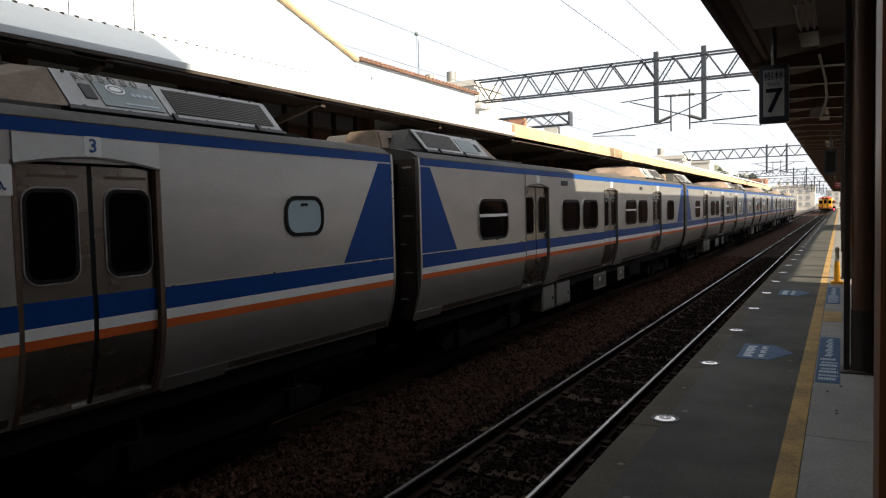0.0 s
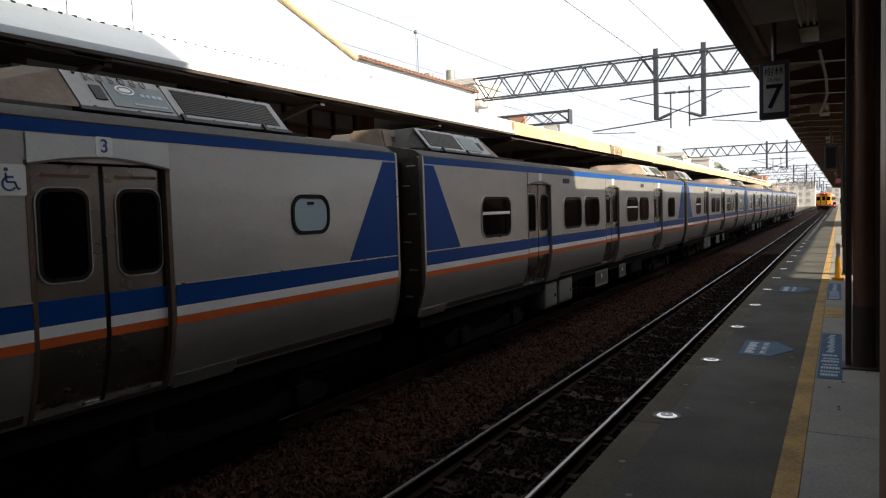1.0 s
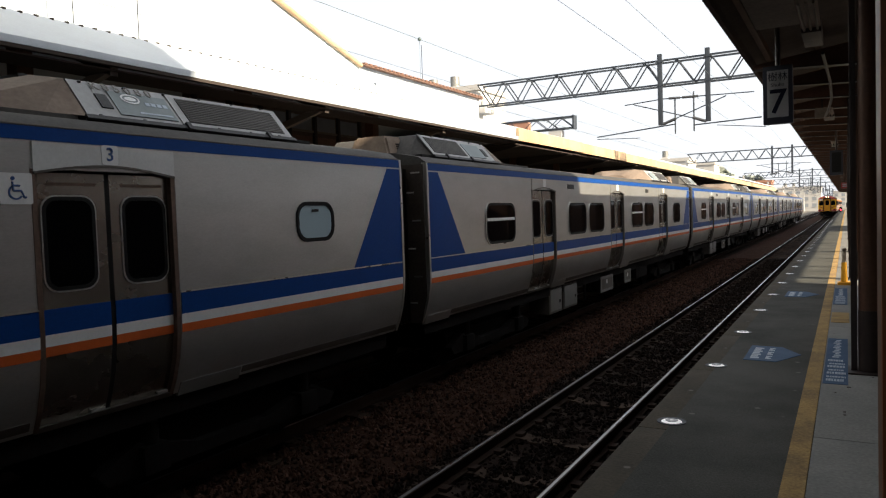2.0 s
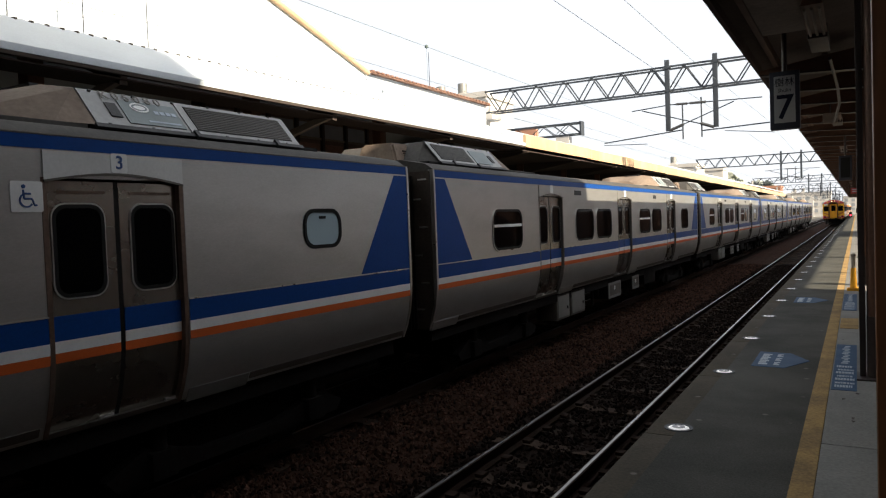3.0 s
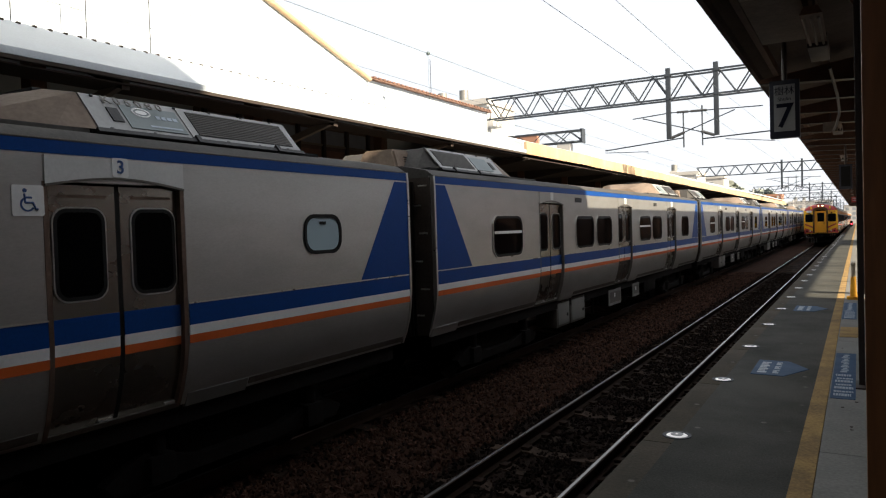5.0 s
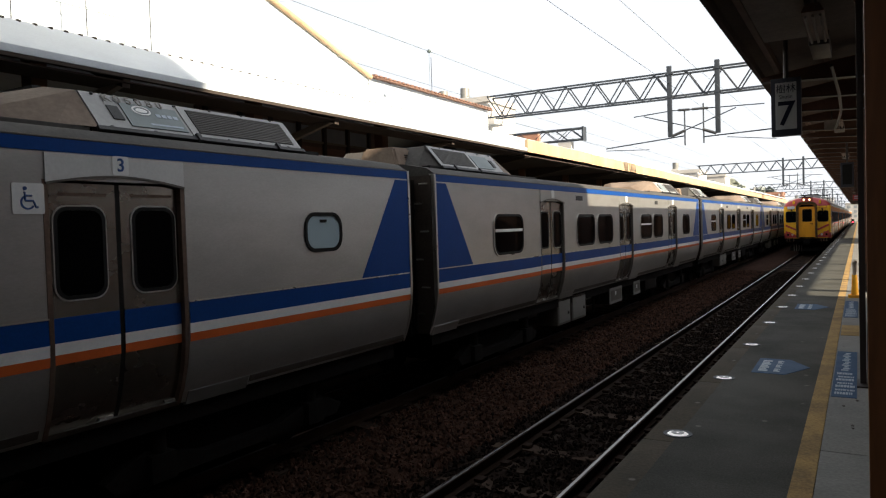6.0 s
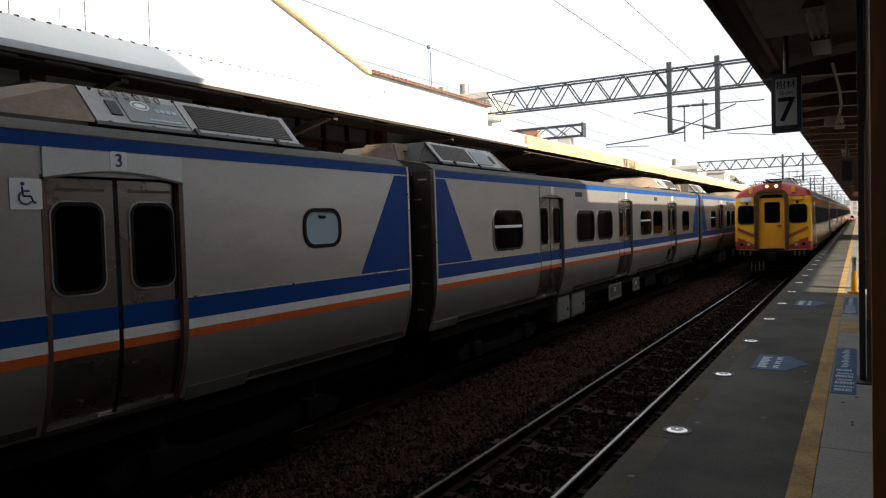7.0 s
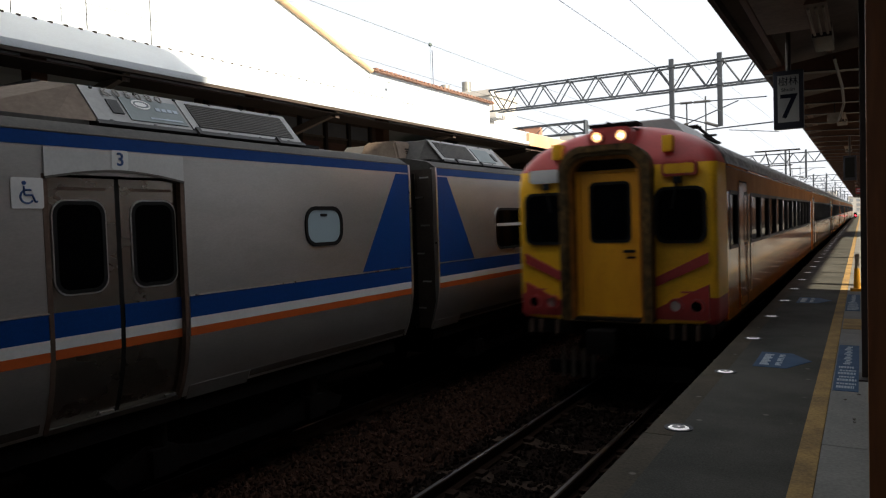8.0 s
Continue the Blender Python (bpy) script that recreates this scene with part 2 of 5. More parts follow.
BOLLARD_TOP = material("worn_grey_beige_sleeve", (0.42, 0.36, 0.29), 0.6, 0, (40, 0.1), (4, 0.4), 0.05, spec=0.3)
LAMP_LENS = glow("white_lamp_lens", (0.95, 0.92, 0.93), 0.17)
LAMP_RED = glow("red_signal_lens", (1.0, 0.05, 0.08), 1.7)
HEADLIGHT = glow("headlight_glow", (1.0, 0.60, 0.26), 0.55)
LED_DISC = material("grey_lamp_centre", (0.20, 0.21, 0.225), 0.35, 0, (40, 0.1), (5, 0.3), 0.02)
BULB = glow("headlight_core", (1.0, 0.78, 0.50), 9.0)
DIM_PANEL = material("unlit_sign_face", (0.40, 0.395, 0.38), 0.5, 0, (40, 0.06), (2, 0.2), 0.02)


# ---- mesh tools ----
def box(bm, x0, y0, z0, x1, y1, z1, bevel=0.0):
    m = bmesh.new()
    bmesh.ops.create_cube(m, size=1)
    for v in m.verts:
        v.co = Vector((x0 if v.co.x < 0 else x1, y0 if v.co.y < 0 else y1, z0 if v.co.z < 0 else z1))
    if bevel:
        bmesh.ops.bevel(m, geom=m.edges[:], offset=bevel, segments=2, affect="EDGES", profile=0.7)
    join(bm, m)


def join(bm, m):
    tmp = bpy.data.meshes.new("tmp")
    m.to_mesh(tmp)
    m.free()
    bm.from_mesh(tmp)
    bpy.data.meshes.remove(tmp)


def bar(bm, a, b, r, seg=8, r2=None):
    """A round bar from a to b."""
    a, b = Vector(a), Vector(b)
    m = bmesh.new()
    bmesh.ops.create_cone(m, cap_ends=True, segments=seg, radius1=r, radius2=r if r2 is None else r2, depth=(b - a).length)
    turn = (b - a).to_track_quat("Z", "Y").to_matrix().to_4x4()
    bmesh.ops.transform(m, matrix=Matrix.Translation((a + b) / 2) @ turn, verts=m.verts)
    join(bm, m)


def prism(bm, outline, axis, a, b):
    """An outline of 2D points pushed along an axis from a to b. x: (y, z), y: (x, z), z: (x, y)."""
    def put(p, t):
        return {"x": (t, p[0], p[1]), "y": (p[0], t, p[1]), "z": (p[0], p[1], t)}[axis]
    m = bmesh.new()
    va, vb = [m.verts.new(put(p, a)) for p in outline], [m.verts.new(put(p, b)) for p in outline]
    n = len(outline)
    m.faces.new(va)
    m.faces.new(vb[::-1])
    for i in range(n):
        m.faces.new((va[i], vb[i], vb[(i + 1) % n], va[(i + 1) % n]))
    bmesh.ops.recalc_face_normals(m, faces=m.faces[:])
    join(bm, m)


def rounded(u0, v0, u1, v1, r, n=5):
    pts = []
    for cu, cv, a0 in ((u1 - r, v0 + r, -90), (u1 - r, v1 - r, 0), (u0 + r, v1 - r, 90), (u0 + r, v0 + r, 180)):
        for i in range(n + 1):
            a = radians(a0 + 90 * i / n)
            pts.append((cu + r * math.cos(a), cv + r * math.sin(a)))
    return pts


def ring(bm, outer, inner, axis, a, b):
    """The band between two outlines with equal counts, pushed along an axis."""
    def put(p, t):
        return {"x": (t, p[0], p[1]), "y": (p[0], t, p[1]), "z": (p[0], p[1], t)}[axis]
    m = bmesh.new()
    g = [[m.verts.new(put(p, t)) for p in o] for o, t in ((outer, a), (inner, a), (inner, b), (outer, b))]
    n = len(outer)
    for k in range(4):
        p, q = g[k], g[(k + 1) % 4]
        for i in range(n):
            m.faces.new((p[i], p[(i + 1) % n], q[(i + 1) % n], q[i]))
    bmesh.ops.recalc_face_normals(m, faces=m.faces[:])
    join(bm, m)


def finish(bm, name, mats):
    for e in bm.edges:
        e.smooth = len(e.link_faces) == 2 and e.calc_face_angle(4) < 0.6
    for fc in bm.faces:
        fc.smooth = True
    me = bpy.data.meshes.new(name)
    bm.to_mesh(me)
    bm.free()
    for m in (mats if isinstance(mats, (list, tuple)) else (mats,)):
        me.materials.append(m)
    return me


def part(name, bm, mat, parent, label=""):
    ob = new(name, finish(bm, name, mat))
    ob.parent = parent
    return tagged(ob, label)


def piece(name, me, parent, m):
    """One more object on a shared mesh."""
    ob = new(name, me)
    ob.parent = parent
    ob.matrix_basis = m
    return ob


def thing(name, label, category, m=None, group="", kind=""):
    ob = new(name)
    ob.empty_display_size = 0.2
    if m is not None:
        ob.matrix_basis = m
    return tagged(ob, label, category, group, kind)


def solid(name, bm, mat, label, category, group="", kind=""):
    return tagged(new(name, finish(bm, name, mat)), label, category, group, kind)


def make(fn, *a, **k):
    bm = bmesh.new()
    fn(bm, *a, **k)
    return bm


def letters(text, size, mat, name, parent, m, label=""):
    """Built-in font text as a thin mesh."""
    cu = bpy.data.curves.new(name, "FONT")
    cu.body, cu.size, cu.align_x, cu.align_y, cu.extrude = text, size, "CENTER", "CENTER", 0.002
    cu.offset = 0.012 * size if len(text) == 1 else 0.0
    tmp = bpy.data.objects.new(name, cu)
    scene.collection.objects.link(tmp)
    dg = bpy.context.evaluated_depsgraph_get()
    me = bpy.data.meshes.new_from_object(tmp.evaluated_get(dg))
    bpy.data.objects.remove(tmp)
    me.materials.clear()
    me.materials.append(mat)
    ob = new(name, me)
    ob.parent = parent
    ob.matrix_basis = m
    return tagged(ob, label)

# ---- ground, tracks, platform ----
NEAR_X, FAR_X, EDGE_X, TOP = 0.0, -3.65, 1.67, 1.0


def ground():
    bm = bmesh.new()
    xs = [-900, -300, -80, -20, 11.5, 80, 300, 900]
    ys = [-300, -60, 0, 60, 150, 300, 700, 1800]
    g = [[bm.verts.new((x, y, -0.5)) for y in ys] for x in xs]
    for i in range(len(xs) - 1):
        for j in range(len(ys) - 1):
            bm.faces.new((g[i][j], g[i + 1][j], g[i + 1][j + 1], g[i][j + 1]))
    solid("ground", bm, EARTH, "dry grey-brown ground around the railway", "ground", kind="structure")


def ballast():
    bm = bmesh.new()
    ys = [-12 + 0.12 * i for i in range(380)] + [34 + 1.5 * i for i in range(150)]
    xs = [-5.3 + 0.1 * i for i in range(71)]
    g = []
    for y in ys:
        row = []
        for x in xs:
            z = -0.19 + 0.05 * noise.noise((x * 3.1, y * 3.1, 0)) + 0.025 * noise.noise((x * 11, y * 11, 4))
            z += 0.06 * math.exp(-((x + 1.8) / 0.55) ** 2)
            row.append(bm.verts.new((x, y, z)))
        g.append(row)
    for a, b in zip(g, g[1:]):
        for i in range(len(xs) - 1):
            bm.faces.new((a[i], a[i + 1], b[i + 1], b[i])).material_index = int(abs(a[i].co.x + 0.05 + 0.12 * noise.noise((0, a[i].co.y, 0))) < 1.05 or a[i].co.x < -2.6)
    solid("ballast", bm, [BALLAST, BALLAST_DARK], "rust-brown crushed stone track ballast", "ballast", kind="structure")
    # loose stones on the bed, browner beside the track than between its rails
    rng = random.Random(5)
    heaps = {False: ([], []), True: ([], [])}
    for k in range(42000):
        y = 3 + 36 * rng.random() ** 1.5
        x = rng.uniform(-2.95, 1.55)
        if abs(abs(x) - 0.566) < 0.1:
            continue
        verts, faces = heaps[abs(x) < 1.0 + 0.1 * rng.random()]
        r = rng.uniform(0.016, 0.046)
        c = Vector((x, y, -0.18 + 0.06 * math.exp(-((x + 1.8) / 0.55) ** 2) + rng.uniform(0, 0.02)))
        q = Euler((rng.uniform(0, 6), rng.uniform(0, 6), rng.uniform(0, 6))).to_matrix()
        o = len(verts)
        for d in ((1, 0, 0), (-1, 0.2, 0), (0, 0.8, 0.2), (0.1, -0.9, 0), (0, 0.1, 0.7), (0.2, 0, -0.7)):
            verts.append(c + q @ Vector(d) * r)
        for fc in ((0, 2, 4), (2, 1, 4), (1, 3, 4), (3, 0, 4), (2, 0, 5), (1, 2, 5), (3, 1, 5), (0, 3, 5)):
            faces.append([o + i for i in fc])
    for dark, (verts, faces) in heaps.items():
        me = bpy.data.meshes.new("ballast_stones")
        me.from_pydata(verts, [], faces)
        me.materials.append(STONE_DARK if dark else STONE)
        tagged(new("ballast_stones", me), "darker stones between the rails" if dark else "loose rust-brown ballast stones beside the rails", "stones", kind="stuff")


def rail_outline(cx):
    half = [(0.064, -0.153), (0.064, -0.142), (0.012, -0.12), (0.0085, -0.04), (0.032, -0.03), (0.0325, -0.006)]
    return [(cx + x, z) for x, z in half] + [(cx - x, z) for x, z in half[::-1]]


def track(cx, name, label, y1, near):
    th = thing(name, label, "railway track", pose(cx, 0, 0), kind="structure")
    for s in (-1, 1):
        r = part("rail", make(prism, rail_outline(s * 0.566), "y", -15, y1), RAIL_SIDE, th)
        part("rail_head", make(box, s * 0.566 - 0.016, -15, -0.0055, s * 0.566 + 0.016, y1, 0.0, 0.002), RAIL_TOP, r, "polished running surface")
    bm = bmesh.new()
    prism(bm, [(-1.0, -0.34), (1.0, -0.34), (1.0, -0.19), (0.75, -0.155), (0.4, -0.155), (0.3, -0.18), (-0.3, -0.18), (-0.4, -0.155), (-0.75, -0.155), (-1.0, -0.19)], "y", -0.11, 0.11)
    me = finish(bm, "sleeper", CONCRETE)
    clip = finish(make(box, -0.05, -0.06, -0.155, 0.05, 0.06, -0.115, 0.01), "rail_clip", RAIL_SIDE)
    for i in range(110 if near else 60):
        y = 1.0 + 0.62 * i
        s = piece("sleeper", me, th, pose(0, y, 0.012 * math.sin(i * 2.4), 0, 0, 0.6 * math.sin(i * 1.7)))
        if near and i < 45:
            for x in (-0.66, -0.47, 0.47, 0.66):
                piece("rail_clip", clip, s, pose(x, 0, 0))


def platform():
    th = thing("platform", "dark asphalt station platform with a worn concrete edge", "platform", kind="structure")
    y0, y1 = -25, 165
    part("edge_wall", make(box, EDGE_X + 0.06, y0, -0.45, 10.6, y1, TOP - 0.13), EDGE, th, "stained concrete platform wall")
    seg = finish(make(box, 0, 0.004, -0.13, 0.20, 1.996, 0, 0.008), "edge_slab", EDGE)
    for i in range(95):
        piece("edge_slab", seg, th, pose(EDGE_X, y0 + 2 * i, TOP))
    part("asphalt_strip", make(box, EDGE_X + 0.20, y0, TOP - 0.13, 2.645, y1, TOP), PLATFORM, th)
    part("yellow_line", make(box, 2.645, y0, TOP - 0.13, 2.765, y1, TOP + 0.003), YELLOW_LINE, th, "worn yellow waiting line")
    part("paving", make(box, 5.165, y0, TOP - 0.13, 10.6, y1, TOP), PAVING, th, "grey paving behind the line")
    part("paving", make(box, 2.765, y0, TOP - 0.13, 5.165, -2.0, TOP), PAVING, th)
    part("paving", make(box, 2.765, 46.0, TOP - 0.13, 5.165, y1, TOP), PAVING, th)
    slab = finish(make(box, 0.003, 0.004, -0.06, 1.197, 2.396, 0, 0.006), "paving_slab", PAVING)
    part("slab_bed", make(box, 2.765, -2.0, TOP - 0.13, 5.165, 46.0, TOP - 0.02), EDGE, th)
    for i in range(20):
        for k in range(2):
            piece("paving_slab", slab, th, pose(2.765 + 1.2 * k, -2.0 + 2.4 * i, TOP + 0.001 * math.sin(7 * i + 3 * k)))


def edge_lamp(m=None):
    th = thing("platform_lamp", "round white warning lamp set flush in platform edge", "lamp", m, "platform edge lamps")
    bm = bmesh.new()
    a = rounded(-0.1, -0.1, 0.1, 0.1, 0.0999, 6)
    b = rounded(-0.075, -0.075, 0.075, 0.075, 0.0749, 6)
    ring(bm, a, b, "z", 0.0, 0.006)
    part("rim", bm, GALV, th, "metal rim")
    bm = bmesh.new()
    bmesh.ops.create_uvsphere(bm, u_segments=20, v_segments=8, radius=0.074)
    for v in bm.verts:
        v.co.z = max(0.0, v.co.z) * 0.16 + 0.001
    part("lens", bm, LAMP_LENS, th, "white glowing lens")
    part("led_disc", make(bar, (0, 0, 0.0), (0, 0, 0.0125), 0.045, 16), LED_DISC, th, "grey centre disc")
    return th


def floor_arrow(y):
    th = thing("floor_arrow_sticker", "blue arrow sticker with pale print on asphalt", "floor sticker", pose(2.06, y, TOP), "floor stickers")
    part("arrow", make(prism, [(0, -0.38), (0.30, -0.40), (0.50, 0.03), (0.30, 0.40), (0, 0.42)], "z", 0, 0.004), FLOOR_BLUE, th)
    for r, (x0, x1, n) in enumerate(((0.05, 0.135, 7), (0.19, 0.245, 11))):
        w = 0.60 / n
        for i in range(n):
            if r == 1 and i in (3, 7):
                continue
            part("print_bar", make(box, x0, -0.29 + i * w, 0.004, x1 - 0.02 * (i % 2), -0.29 + i * w + w * 0.78, 0.006), PALE_PRINT, th)


def floor_notice(y):
    th = thing("floor_notice_sticker", "blue rectangular notice sticker with pale print bars", "floor sticker", pose(2.78, y, TOP), "floor stickers")
    part("sheet", make(box, 0, 0, 0, 0.19, 2.3, 0.004), FLOOR_BLUE, th)
    rng = random.Random(3)
    for i in range(7):
        yy = 0.10 + i * 0.145
        x = 0.022 + (0.012 if i in (3, 5) else 0.0)
        while x < (0.165 if i % 3 else 0.15):
            w = rng.uniform(0.010, 0.024)
            part("print_bar", make(box, x, yy, 0.004, min(0.172, x + w), yy + 0.09 - 0.03 * (i % 2), 0.006), PALE_PRINT, th)
            x += w + 0.005
    for i in range(12):
        yy = 1.17 + i * 0.088
        part("print_bar", make(box, 0.055 + 0.012 * (i % 3), yy, 0.004, 0.115 + 0.014 * (i % 2), yy + 0.055, 0.006), PALE_PRINT, th)


def bollard():
    th = thing("bollard", "yellow plastic bollard with pale top on platform", "bollard", pose(2.92, 15.2, TOP))
    bm = bmesh.new()
    prism(bm, rounded(-0.11, -0.11, 0.11, 0.11, 0.05), "z", 0, 0.05)
    part("base", bm, BOLLARD, th)
    part("post", make(bar, (0, 0, 0.05), (0, 0, 0.42), 0.06, 14, 0.045), BOLLARD, th)
    part("sleeve", make(bar, (0, 0, 0.42), (0, 0, 0.62), 0.036, 14), BOLLARD_TOP, th, "grey-beige sleeve")
    bm = bmesh.new()
    bmesh.ops.create_uvsphere(bm, u_segments=12, v_segments=8, radius=0.044)
    bmesh.ops.translate(bm, verts=bm.verts, vec=(0, 0, 0.65))
    part("cap", bm, BOLLARD_TOP, th)


def scuffs():
    """Dark worn patches and chips trodden into the paving."""
    rng = random.Random(14)
    th = thing("paving_scuffs", "small dark scuff marks on the grey paving", "stains", kind="stuff")
    bm = bmesh.new()
    for k in range(60):
        cx, cy, r = rng.uniform(2.80, 3.9), rng.uniform(2.2, 12.0), rng.uniform(0.004, 0.016)
        n = 7
        pts = [(cx + r * rng.uniform(0.5, 1.4) * math.cos(2 * math.pi * i / n), cy + 2.2 * r * rng.uniform(0.5, 1.4) * math.sin(2 * math.pi * i / n)) for i in range(n)]
        prism(bm, pts, "z", TOP, TOP + 0.0035)
    part("scuff", bm, GANGWAY, th)


ground()
ballast()
track(NEAR_X, "track_near", "railway track with polished rails on concrete sleepers", 600, True)
track(FAR_X, "track_far", "railway track under the silver train", 600, False)
platform()
scuffs()
lamp = edge_lamp(pose(1.865, 5.2, TOP))
for i in range(1, 34):
    copy_thing(lamp, pose(1.865, 5.2 + 2.03 * i, TOP))
copy_thing(lamp, pose(1.865, 3.17, TOP))
floor_arrow(7.98)
floor_arrow(13.45)
floor_notice(6.8)
floor_notice(12.2)
solid("yellow_tactile_square", make(box, 2.78, 10.35, TOP, 2.99, 11.3, TOP + 0.005, 0.002), YELLOW_LINE, "worn yellow square tactile marker on paving", "floor marker")
bollard()


# ---- our canopy ----
def canopy_near():
    th = thing("canopy", "dark brown steel platform canopy seen from below", "canopy", kind="structure")
    y0, y1, x0, x1, xm = -25.0, 160.0, 1.70, 9.0, 5.35

    def zr(x):
        return 4.78 + 0.5 * (1 - abs(x - xm) / (xm - x0))
    bm = bmesh.new()
    pts, n = [], 28
    for i in range(n + 1):
        x = x0 + (x1 - x0) * i / n
        pts.append((x, zr(x) + 0.012 * (i % 2)))
    prism(bm, pts + [(x, z + 0.02) for x, z in pts[::-1]], "y", y0, y1)
    part("roof_sheet", bm, SHEET, th, "corrugated brown roof sheet")
    for x in (x0, x1):
        part("fascia", make(box, x - 0.03, y0, 4.68, x + 0.03, y1, 4.98, 0.008), SHEET, th)
    for x in (1.97, 2.62, 3.9, 4.9, 6.9, 7.8, 8.6):
        part("purlin", make(box, x - 0.035, y0, zr(x) - 0.125, x + 0.035, y1, zr(x) - 0.005, 0.006), BROWN, th)
    for k in range(6):
        ya = -2.4 + 2.0 * k
        part("soffit_board", make(box, 2.03, ya, 4.655, 2.55, ya + 1.985, 4.675, 0.004), BEAM, th, "grey-brown soffit board")
    y = -18.0
    while y < y1:
        if 5 < y < 11:
            y += 3.0
            continue
        bm = bmesh.new()
        lo, hi = 0.34, 0.125
        prism(bm, [(x0 + 0.04, zr(x0) - hi - 0.06), (3.1, zr(3.1) - lo - 0.1), (xm, zr(xm) - lo), (7.6, zr(7.6) - lo - 0.1), (x1 - 0.04, zr(x1) - hi - 0.06), (x1 - 0.04, zr(x1) - hi), (xm, zr(xm) - hi), (x0 + 0.04, zr(x0) - hi)], "y", y - 0.05, y + 0.05)
        r = part("rafter", bm, BROWN, th)
        bm = bmesh.new()
        prism(bm, [(x0 + 0.04, zr(x0) - hi - 0.062), (3.1, zr(3.1) - lo - 0.102), (xm, zr(xm) - lo - 0.002), (xm, zr(xm) - lo - 0.018), (3.1, zr(3.1) - lo - 0.118), (x0 + 0.04, zr(x0) - hi - 0.078)], "y", y - 0.09, y + 0.09)
        part("flange", bm, BROWN_DARK, r)
        y += 3.0 if y < 10 or y > 60 else 1.8


def column(m, group):
    th = thing("canopy_column", "brown steel canopy column with dark painted foot", "column", m, group)
    part("shaft", make(bar, (0.0, 0, 0.55), (0.0, 0, 3.72), 0.085, 18), BROWN, th)
    part("foot", make(bar, (0.0, 0, 0.0), (0.0, 0, 0.56), 0.09, 18), BROWN_DARK, th, "dark painted foot")
    # Flanges coloured darker than the shaft to carry shade at the column's sides.
    for x in (-0.125, 0.105):
        part("flange", make(box, x - 0.02, -0.035, 0.0, x + 0.03, 0.035, 3.72, 0.004), BROWN_DARK, th, "dark flange")
    part("base_plate", make(box, -0.17, -0.17, 0.0, 0.17, 0.17, 0.015, 0.003), BROWN_DARK, th)
    part("bracket", make(prism, [(-0.30, 3.72), (0.30, 3.72), (0.30, 3.66), (0.11, 3.35), (-0.11, 3.35), (-0.30, 3.66)], "y", -0.006, 0.006), BROWN, th)
    return th


def hanging_sign(m, text_parts):
    th = thing("platform_sign", "hanging white platform number sign in dark frame", "sign", m, "platform signs")
    part("frame", make(box, -0.17, -0.07, -0.36, 0.17, 0.07, 0.36, 0.012), SIGN_FRAME, th, "dark frame box")
    part("face", make(box, -0.12, -0.076, -0.28, 0.12, -0.07, 0.30), DIM_PANEL if text_parts else RUBBER, th, "unlit white face" if text_parts else "black face")
    part("hanger", make(bar, (0, 0, 0.36), (0, 0, 1.1), 0.03), BROWN_DARK, th)
    if text_parts:
        up = Matrix.Rotation(radians(90), 4, "X")
        letters("\u6a39\u6797", 0.115, SIGN_INK, "station_name", th, Matrix.Translation((0, -0.079, 0.215)) @ up)
        letters("Shulin", 0.065, SIGN_INK, "station_name_latin", th, Matrix.Translation((0, -0.079, 0.12)) @ up)
        letters("7", 0.42, SIGN_INK, "platform_number", th, Matrix.Translation((0, -0.079, -0.10)) @ up)
    return th


SIGN_FRAME = material("dark_sign_frame", (0.018, 0.021, 0.034), 0.6, 0, (40, 0.1), (2, 0.2), 0.03)
canopy_near()
col = column(pose(3.14, 7.40, TOP), "canopy columns")
for k in range(1, 13):
    copy_thing(col, pose(3.14, 7.40 + 9 * k, TOP))
# Unseen row added so its shadows stripe the sunlit platform.
for k in range(26):
    copy_thing(col, pose(7.6, 15.3 + 3 * k, TOP))
hanging_sign(pose(2.23, 10.0, 3.905), True)
hanging_sign(pose(2.72, 24.0, 3.70), False)


def canopy_light(m):
    th = thing("canopy_light", "unlit fluorescent light trough under the canopy", "light fitting", m, "canopy lights")
    part("trough", make(prism, [(-0.06, 0.08), (0.06, 0.08), (0.10, 0.0), (-0.10, 0.0)], "y", -0.65, 0.65), BROWN, th)
    for x in (-0.065, 0.0, 0.065):
        part("tube", make(bar, (x, -0.6, -0.03), (x, 0.6, -0.03), 0.014, 8), BEAM, th)
    part("end_box", make(box, -0.1, 0.65, -0.05, 0.1, 1.5, 0.10, 0.01), BROWN_DARK, th)
    part("hanger", make(bar, (0, 0, 0.1), (0, 0, 0.42), 0.012, 6), BROWN_DARK, th)
    return th


cl = canopy_light(pose(2.64, 8.4, 4.48))
for k in range(1, 9):
    copy_thing(cl, pose(2.64, 8.4 + 9 * k, 4.48))


def junction_box():
    th = thing("junction_box", "grey-brown junction box with hanging conduit under the canopy", "junction box", pose(2.56, 16.2, 4.32))
    part("case", make(box, -0.13, -0.06, -0.1, 0.13, 0.06, 0.1, 0.01), BEAM, th)
    bm = bmesh.new()
    pts = [(0.14, -5.0, 0.26), (0.2, -3.4, 0.10), (0.2, -2.0, 0.02), (0.12, -0.8, -0.06), (0.05, 0.0, -0.08)]
    for a, b in zip(pts, pts[1:]):
        bar(bm, a, b, 0.022, 8)
    part("conduit", bm, BROWN_DARK, th, "dark brown conduit")
    part("bracket", make(bar, (0, 0, 0.1), (0, 0, 0.5), 0.012, 6), BROWN_DARK, th)


junction_box()


